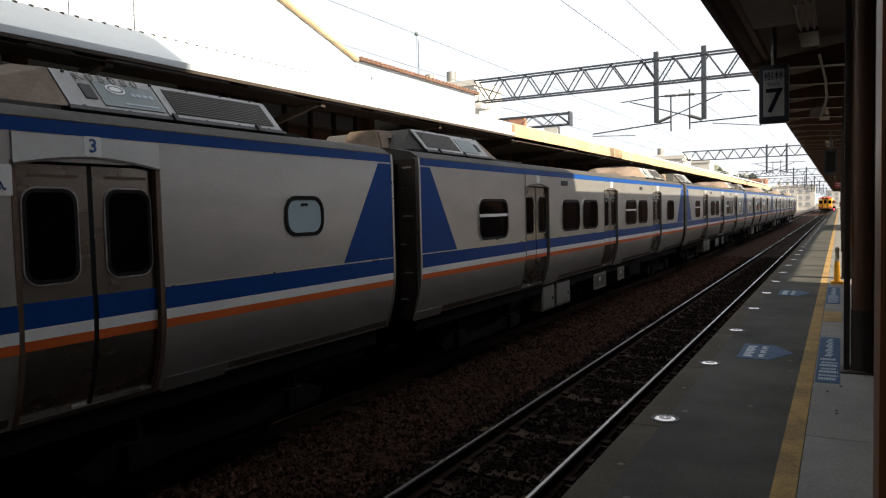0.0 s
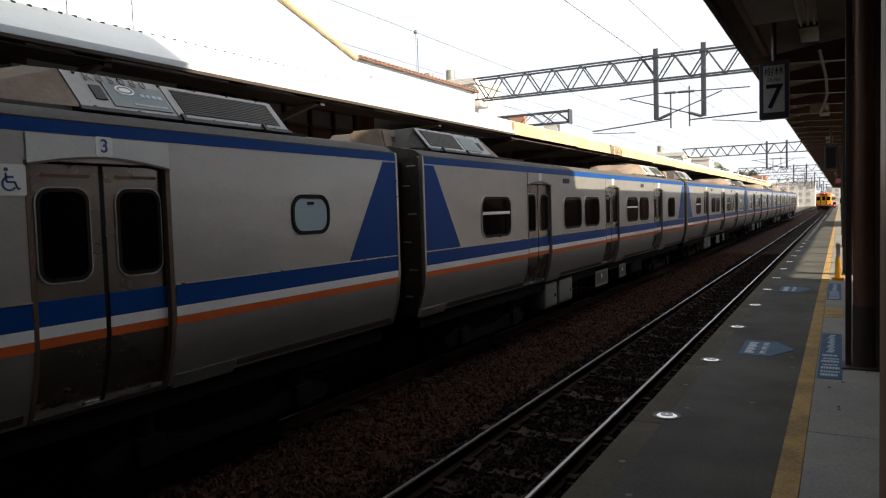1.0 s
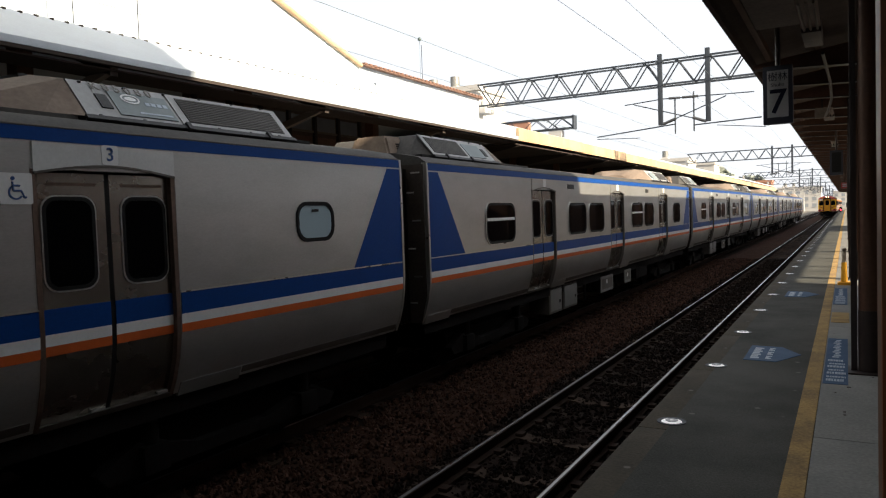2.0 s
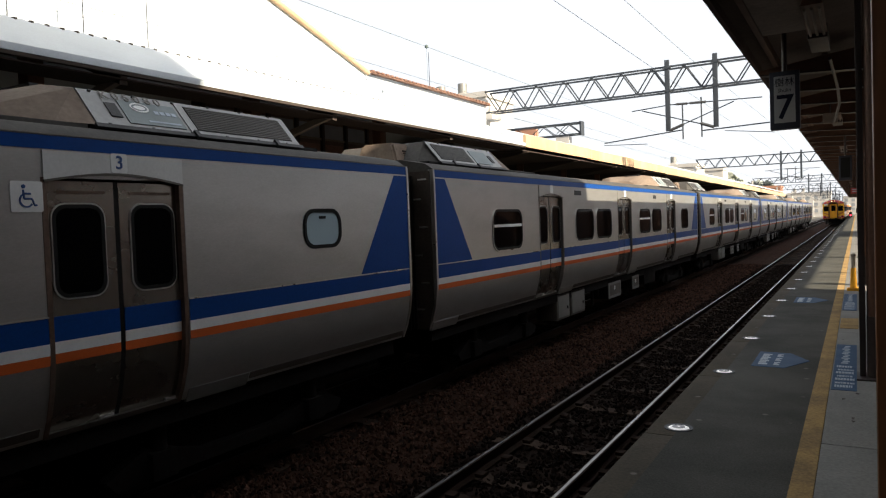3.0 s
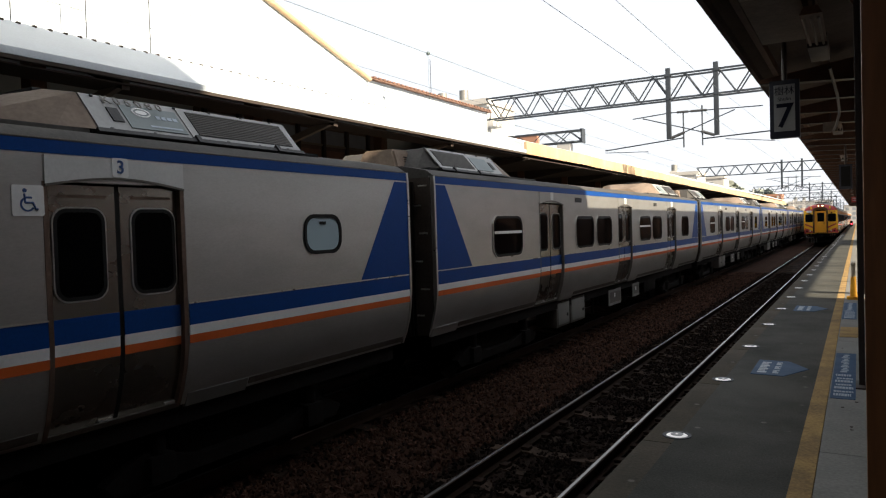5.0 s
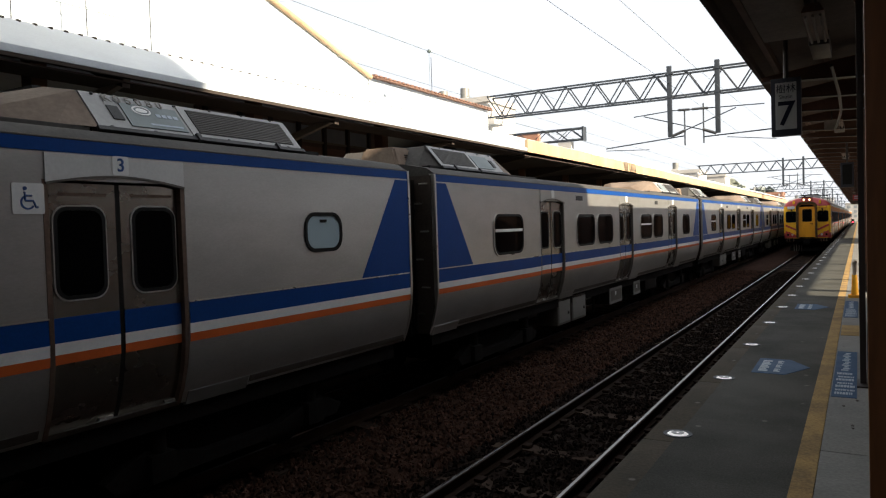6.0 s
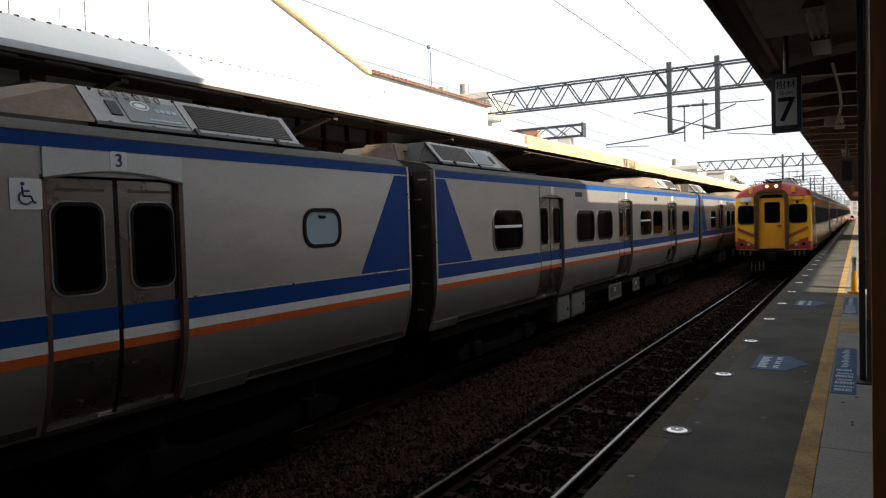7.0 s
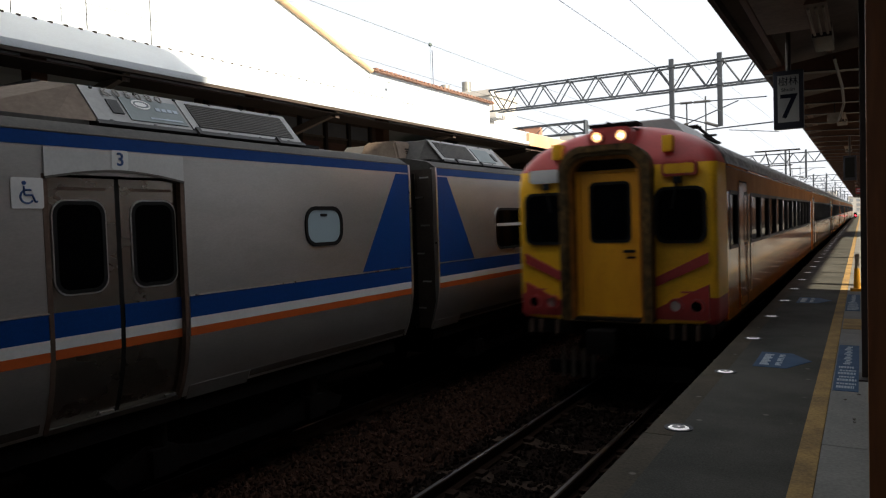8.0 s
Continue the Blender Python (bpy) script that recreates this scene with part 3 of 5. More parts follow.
def near_board():
    th = thing("timber_post", "brown post with a bright orange-brown edge beside the camera", "post", pose(3.012, 1.2, TOP))
    # Brighter strip: the light on the post's edge is put into its colour.
    part("lit_edge_strip", make(box, 0.0, 0.0, 0.0, 0.05, 0.03, 3.75, 0.004), WOOD, th)
    part("face_board", make(box, 0.004, 0.03, 0.0, 0.30, 0.30, 3.75, 0.004), BROWN, th)


near_board()


def sun_side_blocks():
    """Unseen blocks added on the sunny side to cast shade and close the platform."""
    th = thing("station_building", "unseen plain blocks that shade the platform and the opposite roof", "building", kind="structure")
    # Leaning edge shaped to slant this block's shadow on the opposite roof.
    part("tall_block", make(prism, [(-45, -0.5), (3.35, -0.5), (3.35, 12.2), (4.66, 16.2), (-45, 16.2)], "x", 11.2, 11.9), BRICK, th)
    part("lower_block", make(box, 11.2, 3.4, -0.5, 18, 12.0, 11.6), BRICK, th)
    part("far_block", make(box, 11.2, 42, -0.5, 18, 51, 9.0), BRICK, th)
    # Unseen wall added to hold skylight off the near platform.
    part("skylight_wall", make(box, 9.10, -25, TOP, 9.30, 6.5, 4.76), BRICK, th)
    # Unseen walls, their heights set by what the train sides should reflect.
    part("reflected_wall", make(box, 13.0, 12.0, -0.5, 13.3, 25, 4.4), BRICK, th)
    part("reflected_wall", make(box, 13.0, 25, -0.5, 13.3, 165, 3.1), BRICK, th)
    part("rear_wall", make(box, -14, -26, -0.5, 11.2, -25.5, 6.0), BRICK, th)


def footbridge():
    """Unseen covered bridge, assumed from the opposite stair; it blocks sky over the tracks."""
    th = thing("footbridge", "unseen covered footbridge assumed over the tracks", "footbridge", kind="structure")
    part("deck", make(box, -12.6, -9.0, 6.6, 11.2, 2.4, 7.0), PLASTER, th)
    for y in (-9.0, 2.2):
        part("parapet", make(box, -12.6, y, 7.0, 11.2, y + 0.2, 8.4), ROOF_WHITE, th)
    part("roof", make(prism, [(-9.3, 10.2), (-3.3, 11.0), (2.7, 10.2), (2.7, 10.32), (-3.3, 11.12), (-9.3, 10.32)], "x", -12.6, 11.2), ROOF_WHITE, th)
    for x in (-12.0, -9.0, 10.6):
        for y in (-8.9, 2.1):
            part("post", make(box, x, y, 8.4, x + 0.2, y + 0.2, 10.3), GALV, th)


sun_side_blocks()
footbridge()


# ---- the opposite platform ----
def platform_far():
    th = thing("platform_far", "grey concrete platform behind the silver train", "platform", kind="structure")
    part("slab", make(box, -13.0, -25, -0.45, -5.35, 150, TOP), PLATFORM, th)
    part("back_wall", make(box, -12.2, -25, TOP, -12.0, 60, 4.98), BROWN, th, "dark brown back wall")
    for i in range(12):
        y = -6 + 5.5 * i
        part("wall_post", make(box, -12.0, y, TOP, -11.85, y + 0.25, 4.9), BROWN_DARK, th)


def canopy_far():
    th = thing("canopy_far", "white corrugated canopy over the opposite platform", "canopy", kind="structure")
    rise = (5.86 - 4.80) / (8.0 - 5.6)

    def slope(y0, y1, mat, name, x0=-5.6, z0=4.80, x1=-8.0):
        bm = bmesh.new()
        n = int((y1 - y0) / 0.125)
        pts = []
        for i in range(n + 1):
            pts.append((y0 + 0.125 * i, 0.028 if i % 2 else 0.0))
        m = bmesh.new()
        rows = []
        for x in (x0, x1):
            z = z0 + (x0 - x) * rise
            rows.append(([m.verts.new((x, y, z + d)) for y, d in pts], [m.verts.new((x, y, z + d - 0.012)) for y, d in pts]))
        (a, a2), (b, b2) = rows
        for i in range(n):
            m.faces.new((a[i], a[i + 1], b[i + 1], b[i]))
            m.faces.new((a2[i], b2[i], b2[i + 1], a2[i + 1]))
            m.faces.new((a[i], a2[i], a2[i + 1], a[i + 1]))
            m.faces.new((b[i], b[i + 1], b2[i + 1], b2[i]))
        bmesh.ops.recalc_face_normals(m, faces=m.faces[:])
        join(bm, m)
        part(name, bm, mat, th)
    slope(-25, 19.9, ROOF_WHITE, "roof_sheet")
    part("rear_roof", make(prism, [(-8.0, 5.84), (-12.6, 4.95), (-12.6, 4.92), (-8.0, 5.80)], "y", -25, 110), ROOF_WHITE, th)
    part("front_roof", make(prism, [(-5.7, 5.02), (-8.0, 5.80), (-8.0, 5.83), (-5.7, 5.06)], "y", 19.9, 110), ROOF_WHITE, th)
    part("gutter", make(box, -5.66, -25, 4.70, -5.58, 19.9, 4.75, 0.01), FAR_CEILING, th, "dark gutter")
    part("edge_trim", make(box, -5.63, -25, 4.75, -5.575, 19.9, 4.845, 0.008), ROOF_WHITE, th, "white edge trim")
    rib = finish(make(box, -0.04, -0.03, -0.02, 0.04, 0.03, 0.024, 0.008), "rib_end", FAR_CEILING)
    for i in range(104):
        piece("rib_end", rib, th, pose(-8.0, -6 + 0.25 * i, 5.86))
    for i in range(15):
        y = 19.9 + 6 * i
        drop = -0.0035 * (y - 20)
        part("fascia_panel", make(box, -5.66, y, 4.72 + drop, -5.56, y + 5.985, 5.10 + drop, 0.006), CREAM, th, "cream fascia panel with rust")
    part("end_board", make(prism, [(-5.66, 4.70), (-8.0, 4.70), (-8.0, 5.83), (-5.66, 5.06)], "y", 19.86, 19.9), ROOF_WHITE, th)

    # Sheet and soffit added to keep the space under the far roof dark.
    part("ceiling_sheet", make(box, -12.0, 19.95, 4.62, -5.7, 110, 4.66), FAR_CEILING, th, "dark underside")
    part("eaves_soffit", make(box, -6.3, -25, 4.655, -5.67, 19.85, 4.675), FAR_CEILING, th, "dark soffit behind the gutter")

    def under(x):
        """Height of the roof's underside."""
        return 4.78 + (-5.6 - x) * rise
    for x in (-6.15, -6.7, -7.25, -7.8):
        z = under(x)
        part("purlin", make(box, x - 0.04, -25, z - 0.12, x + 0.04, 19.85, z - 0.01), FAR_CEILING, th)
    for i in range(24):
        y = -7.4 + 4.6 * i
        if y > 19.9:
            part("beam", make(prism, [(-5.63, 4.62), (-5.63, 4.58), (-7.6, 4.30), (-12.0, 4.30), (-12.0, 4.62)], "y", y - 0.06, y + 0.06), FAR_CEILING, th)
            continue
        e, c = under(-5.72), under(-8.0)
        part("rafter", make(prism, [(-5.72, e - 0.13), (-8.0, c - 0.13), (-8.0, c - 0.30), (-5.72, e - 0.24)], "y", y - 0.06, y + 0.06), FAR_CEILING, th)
        part("strut", make(prism, [(-5.70, e - 0.06), (-5.70, e - 0.17), (-7.8, 4.12), (-7.8, 4.28)], "y", y - 0.05, y + 0.05), BEAM, th, "grey-brown cantilever strut")
        part("tie_beam", make(box, -12.0, y - 0.05, 4.34, -7.95, y + 0.05, 4.50), BEAM, th)


def stair_enclosure():
    """The panelled wall round the foot of the footbridge stair, under the canopy."""
    th = thing("stair_enclosure", "brown panelled stair enclosure with pale panes under the canopy", "enclosure", kind="structure")
    part("wall", make(box, -9.25, 10.6, TOP, -9.05, 17.4, 5.32), RUSTY, th)
    for i in range(7):
        y = 10.7 + 0.98 * i
        part("mullion", make(box, -9.05, y - 0.05, TOP, -8.97, y + 0.05, 5.32, 0.008), BROWN_DARK, th)
        if i < 6:
            w = part("pane", make(box, -9.05, y + 0.09, 4.86, -9.035, y + 0.89, 5.22), FAR_PANE, th, "dusty pale pane")
            part("rail", make(box, -9.05, y + 0.05, 4.80, -9.0, y + 0.93, 4.85), BEAM, w)
            part("panel", make(box, -9.05, y + 0.10, 3.9, -9.03, y + 0.88, 4.70, 0.008), BRICK, th)


def far_column(m):
    th = thing("canopy_column", "brown steel column of the opposite canopy", "column", m, "opposite canopy columns")
    part("shaft", make(box, -0.13, -0.13, 0.0, 0.13, 0.13, 4.55, 0.02), BROWN, th)
    part("base_plate", make(box, -0.2, -0.2, 0.0, 0.2, 0.2, 0.03), BROWN_DARK, th)
    return th


def stair_roof():
    th = thing("footbridge_stair", "white clad footbridge stair with sloping beige edge tube", "footbridge", pose(-9.0, 0, 0))
    part("side_wall", make(prism, [(2, 5.4), (16.7, 5.4), (16.7, 6.86), (2.0, 11.3)], "x", -3.0, -0.05), ROOF_WHITE, th)
    part("edge_tube", make(bar, (0.0, 16.75, 6.88), (0.0, 2.0, 11.36), 0.075, 12), CREAM, th, "beige edge tube")
    bm = bmesh.new()
    box(bm, -3.0, 16.8, 6.0, -0.1, 24.4, 6.92)
    part("landing_wall", bm, ROOF_WHITE, th)
    bm = bmesh.new()
    box(bm, -3.1, 16.8, 6.90, 0.06, 24.55, 6.935)
    for i in range(32):
        y = 16.85 + 0.24 * i
        box(bm, -3.1, y, 6.93, 0.09, y + 0.14, 6.985, 0.02)
    part("landing_roof", bm, RUST_TILE, th, "ribbed rust-brown landing roof edge")


platform_far()
canopy_far()
fc = far_column(pose(-7.9, -7.4, TOP))
for i in range(1, 24):
    copy_thing(fc, pose(-7.9, -7.4 + 4.6 * i, TOP))
stair_roof()
stair_enclosure()

# ---- the silver train ----
SIDE = [(1.265, 0.97), (1.342, 1.15), (1.40, 1.35), (1.431, 1.55), (1.44, 1.75), (1.44, 3.10), (1.437, 3.2), (1.43, 3.30)]
DOORS_AT, DOOR_W = (4.85, 10.0, 15.33), 0.62


def skin(bm, y0, y1, z0=1.0, z1=3.28, out=0.0, thick=0.06, side=1):
    """A strip of the car's side between two heights, following its curve."""
    zs = sorted({z0, z1, *(z for _, z in SIDE if z0 < z < z1)})
    pts = [(side * (np.interp(z, [q[1] for q in SIDE], [q[0] for q in SIDE]) + out), z) for z in zs]
    inner = [(x - side * thick, z) for x, z in pts[::-1]]
    prism(bm, pts + inner, "y", y0, y1)


def stripes(parent, y0, y1, out, top=True):
    part("blue_stripe", make(skin, y0, y1, 1.738, 1.93, out, 0.006), BLUE, parent, "blue stripe")
    part("white_stripe", make(skin, y0, y1, 1.648, 1.738, out, 0.006), WHITE_STRIPE, parent, "white stripe")
    part("orange_stripe", make(skin, y0, y1, 1.572, 1.648, out, 0.006), ORANGE_STRIPE, parent, "orange stripe")
    if top:
        part("bead", make(skin, y0, y1, 1.93, 1.942, out + 0.004, 0.01), CHROME, parent)


def window(parent, y0, y1, z0, z1, x, barred, glass=None, r=0.19):
    e = 0.045 if glass is None else 0.03
    w = part("window", make(ring, rounded(y0, z0, y1, z1, r), rounded(y0 + e, z0 + e, y1 - e, z1 - e, r - 0.03), "x", x - 0.02, x + 0.012), RUBBER, parent, "rounded window")
    rim = make(ring, rounded(y0 - 0.012, z0 - 0.012, y1 + 0.012, z1 + 0.012, r + 0.01), rounded(y0 + 0.004, z0 + 0.004, y1 - 0.004, z1 - 0.004, r - 0.004), "x", x - 0.02, x + 0.016)
    part("frame", rim, CHROME if glass is None else RUBBER, w)
    part("pane", make(prism, rounded(y0 + e - 0.015, z0 + e - 0.015, y1 - e + 0.015, z1 - e + 0.015, r - 0.02), "x", x - 0.015, x + 0.003), glass or GLASS, w)
    if barred:
        part("sash_bar", make(box, x, y0 + 0.05, z0 + (z1 - z0) * 0.56, x + 0.014, y1 - 0.05, z0 + (z1 - z0) * 0.63, 0.004), SIGN_WHITE, w, "pale sash bar")
    if glass:
        part("latch", make(box, x, (y0 + y1) / 2 - 0.06, z1 - 0.10, x + 0.012, (y0 + y1) / 2 + 0.05, z1 - 0.07, 0.003), RUBBER, w)
    return w


def door(parent, yc, near):
    """A pair of sliding leaves in a recess, under an arched header."""
    a, b = yc - DOOR_W, yc + DOOR_W
    d = part("doorway", make(box, 1.19, a - 0.02, 0.98, 1.225, b + 0.02, 3.0), BLACK, parent, "dark door recess")
    for s, (y0, y1) in enumerate(((a + 0.012, yc - 0.022), (yc + 0.022, b - 0.012))):
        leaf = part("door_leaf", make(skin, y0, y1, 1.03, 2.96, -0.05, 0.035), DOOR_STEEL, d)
        m = 0.055
        wy0, wy1 = (y0 + m, y1 - 0.10) if s == 0 else (y0 + 0.10, y1 - m)
        part("leaf_window", make(ring, rounded(wy0, 2.06, wy1, 2.78, 0.11), rounded(wy0 + 0.03, 2.09, wy1 - 0.03, 2.75, 0.085), "x", 1.375, 1.402), RUBBER, d)
        part("leaf_pane", make(prism, rounded(wy0 + 0.025, 2.085, wy1 - 0.025, 2.755, 0.09), "x", 1.375, 1.396), GLASS, d, "dark glass")
        part("leaf_rim", make(ring, rounded(wy0 - 0.012, 2.048, wy1 + 0.012, 2.792, 0.12), rounded(wy0 + 0.003, 2.063, wy1 - 0.003, 2.777, 0.107), "x", 1.375, 1.399), STEEL, d)
        stripes(d, y0, y1, -0.046, False)
        part("foot_guide", make(box, 1.22, yc - 0.16 if s == 0 else b - 0.14, 1.03, 1.265, yc - 0.03 if s == 0 else b - 0.02, 1.055, 0.008), STEEL, d)
        if near:
            part("notice", make(box, 1.392, y0 + 0.10, 2.862, 1.3945, y1 - 0.08, 2.886), RUSTY, d, "faded notice strip")
    part("seal", make(skin, yc - 0.022, yc + 0.022, 1.03, 2.96, -0.053, 0.03), RUBBER, d)
    for y in (a, b):
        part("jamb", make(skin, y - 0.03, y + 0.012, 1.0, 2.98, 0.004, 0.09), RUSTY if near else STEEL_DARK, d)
    part("sill", make(skin, a - 0.01, b + 0.01, 0.985, 1.03, 0.0, 0.10), STEEL_DARK, d)
    # header with arched lower edge
    n, pts = 10, []
    for i in range(n + 1):
        y = a - 0.01 + (b - a + 0.02) * i / n
        pts.append((y, 2.96 + 0.07 * math.sin(math.pi * i / n)))
    part("header", make(prism, pts + [(b + 0.01, 3.18), (a - 0.01, 3.18)], "x", 1.38, 1.452), HEADER if near else STEEL, d, "arched header")
    part("header_lip", make(prism, pts + [(y, z - 0.018) for y, z in pts[::-1]], "x", 1.39, 1.458), STEEL_DARK, d)
    part("number_plate", make(prism, rounded(yc - 0.075, 3.035, yc + 0.075, 3.19, 0.02), "x", 1.45, 1.456), SIGN_WHITE, d, "white number plate")
    return d


def trapezoid(parent, end):
    """The blue area at a car's end above the stripes. end: 0 at the start, 1 at the far end."""
    zs = [1.945, 2.3, 2.7, 3.05, 3.17]
    m = bmesh.new()
    rows = []
    for z in zs:
        x = np.interp(z, [q[1] for q in SIDE], [q[0] for q in SIDE])
        reach = 1.08 - 0.78 * (z - 1.945) / (3.17 - 1.945)
        y0, y1 = (0.36, 0.36 + reach) if end == 0 else (19.64 - reach, 19.64)
        rows.append([m.verts.new(p) for p in ((x + 0.004, y0, z), (x + 0.004, y1, z), (x - 0.01, y1, z), (x - 0.01, y0, z))])
    for p, q in zip(rows, rows[1:]):
        for i in range(4):
            m.faces.new((p[i], p[(i + 1) % 4], q[(i + 1) % 4], q[i]))
    m.faces.new(rows[0])
    m.faces.new(rows[-1][::-1])
    bmesh.ops.recalc_face_normals(m, faces=m.faces[:])
    part("blue_end_panel", m, BLUE, parent, "blue slanted end panel")


def aircon(parent, a, b, way, lettered):
    """The roof unit with sloping sides. way 1: dusty fairing at the low end a, 0: at the high end b."""
    def Y(u):
        return a + u if way else b - u
    n = b - a
    u = part("roof_unit", make(prism, [(-1.10, 3.47), (1.10, 3.47), (0.80, 3.82), (-0.80, 3.82)], "y", Y(0.02), Y(n - 0.40)), PANEL_GREY, parent, "grey roof air unit")
    m = bmesh.new()
    for sx in (-1, 1):
        for x, q, z in ((1.10, n - 0.41, 3.47), (0.80, n - 0.41, 3.82), (0.78, n - 0.36, 3.81), (0.85, n - 0.02, 3.47)):
            m.verts.new((sx * x, Y(q), z))
    bmesh.ops.convex_hull(m, input=m.verts[:])
    e = part("sloped_end", m, ROOF_GREY, u, "dark grey sloped end")
    for p in e.data.polygons:
        p.use_smooth = False

    def on_slope(bm, p, q, lo, hi, out):
        """A plate on the sloping side, lo and hi from 0 to 1 up the slope."""
        pts = []
        for t, o in ((lo, 0.0), (hi, 0.0), (hi, out), (lo, out)):
            pts.append((1.10 - 0.30 * t + o * 0.76, 3.47 + 0.35 * t + o * 0.65))
        prism(bm, pts, "y", min(Y(p), Y(q)), max(Y(p), Y(q)))
    # Solid black band that paints the shadow beneath the raised unit.
    part("base_shadow_gap", make(box, -1.0, min(Y(-0.05), Y(n)), 3.36, 1.085, max(Y(-0.05), Y(n)), 3.472), RUBBER, u)
    part("border", make(on_slope, -0.02, n - 0.30, -0.10, 0.0, 0.025), GRILLE, u)
    part("name_plate", make(on_slope, 0.36, 0.98, 0.14, 0.80, 0.010), TEAL, u, "grey-green plate")
    part("small_grille", make(on_slope, 0.21, 0.32, 0.28, 0.66, 0.012), GRILLE, u)
    part("grille_frame", make(on_slope, 1.02, n - 0.32, 0.04, 0.96, 0.012), PANEL_GREY, u)
    part("grille", make(on_slope, 1.11, n - 0.42, 0.13, 0.86, 0.018), GRILLE, u, "dark louvred grille")
    bm = bmesh.new()
    for i in range(12):
        t = 0.15 + i * 0.06
        on_slope(bm, 1.11, n - 0.42, t, t + 0.016, 0.024)
    part("louvre", bm, STEEL_DARK, u)
    for k in range(6):
        for t in (0.01, 0.93):
            part("bolt", make(on_slope, 0.12 + 0.44 * k, 0.145 + 0.44 * k, t, t + 0.035, 0.020), GRILLE, u)
    for q in (1.02, n - 0.75):
        part("hook", make(on_slope, q, q + 0.05, -0.14, 0.06, 0.045), GRILLE, u)
    if lettered:
        k = math.hypot(0.30, 0.35)
        right, up = Vector((0, 1, 0)), Vector((-0.30, 0, 0.35)) / k
        face = right.cross(up)
        turn = Matrix((right, up, face)).transposed().to_4x4()
        for i, ch in enumerate("K05080"):
            at = Vector((1.10 - 0.30 * 0.86, Y(0.25 + 0.112 * i), 3.47 + 0.35 * 0.86)) + face * 0.014
            letters(ch, 0.135, STEEL_DARK, "code_letter", u, Matrix.Translation(at) @ turn, "dark code letter")

        def oval(rx, ry, n=24):
            return [(rx * math.cos(2 * math.pi * i / n), ry * math.sin(2 * math.pi * i / n)) for i in range(n)]
        spot = Matrix.Translation(Vector((1.10 - 0.30 * 0.62, Y(0.56), 3.47 + 0.35 * 0.62)) + face * 0.011) @ turn
        for nm, bm in (("emblem", make(ring, oval(0.10, 0.062), oval(0.082, 0.046), "z", 0.0, 0.004)), ("emblem_core", make(prism, oval(0.062, 0.028), "z", 0.0, 0.004))):
            bmesh.ops.transform(bm, matrix=spot, verts=bm.verts)
            part(nm, bm, SIGN_WHITE, u, "pale oval emblem")
        for k in range(4):
            part("plate_bar", make(on_slope, 0.70 + k * 0.065, 0.75 + k * 0.065, 0.48, 0.58, 0.013), PALE_PRINT, u)
        part("plate_line", make(on_slope, 0.58, 0.94, 0.22, 0.27, 0.013), PALE_PRINT, u)
    # fairing: a faceted cowl with one chamfered corner on either side
    m = bmesh.new()
    for sx in (-1, 1):
        for x, q, z in ((1.10, 0.0, 3.47), (1.06, -0.34, 3.47), (0.66, -1.05, 3.47), (0.80, 0.0, 3.82), (0.56, -0.14, 3.855), (0.30, -0.85, 3.66)):
            m.verts.new((sx * x, Y(q), z))
    bmesh.ops.convex_hull(m, input=m.verts[:])
    bmesh.ops.dissolve_limit(m, angle_limit=0.03, verts=m.verts[:], edges=m.edges[:])
    f = part("fairing", m, ROOF_BEIGE, u, "dusty beige fairing")
    for p in f.data.polygons:
        p.use_smooth = False
    part("lifting_lug", make(box, -0.03, Y(-0.16) - 0.04, 3.84, 0.50, Y(-0.16) + 0.04, 3.875, 0.01), GRILLE, f)
    part("kerb", make(box, -1.03, min(Y(-1.5), Y(-0.06)), 3.38, 1.08, max(Y(-1.5), Y(-0.06)), 3.47, 0.01), ROOF_GREY, f)


def vent_box(parent, y0):
    """A beige box with side louvres on the roof at the car's start."""
    m = bmesh.new()
    low = [m.verts.new(p) for p in ((-0.22, y0, 3.46), (0.6, y0, 3.46), (0.6, y0 + 0.60, 3.46), (-0.22, y0 + 0.60, 3.46))]
    top = [m.verts.new(p) for p in ((-0.10, y0 + 0.06, 3.80), (0.47, y0 + 0.06, 3.80), (0.50, y0 + 0.52, 3.80), (-0.12, y0 + 0.52, 3.80))]
    m.faces.new(low[::-1])
    m.faces.new(top)
    for i in range(4):
        m.faces.new((low[i], low[(i + 1) % 4], top[(i + 1) % 4], top[i]))
    bmesh.ops.recalc_face_normals(m, faces=m.faces[:])
    bmesh.ops.bevel(m, geom=[e for e in m.edges], offset=0.035, segments=2, affect="EDGES")
    v = part("vent_box", m, ROOF_BEIGE, parent, "beige vent box")
    for k in range(5):
        z = 3.52 + 0.036 * k
        part("slot", make(box, 0.48, y0 + 0.26, z, 0.605 - 0.3 * (z - 3.46), y0 + 0.54, z + 0.018), RUBBER, v)


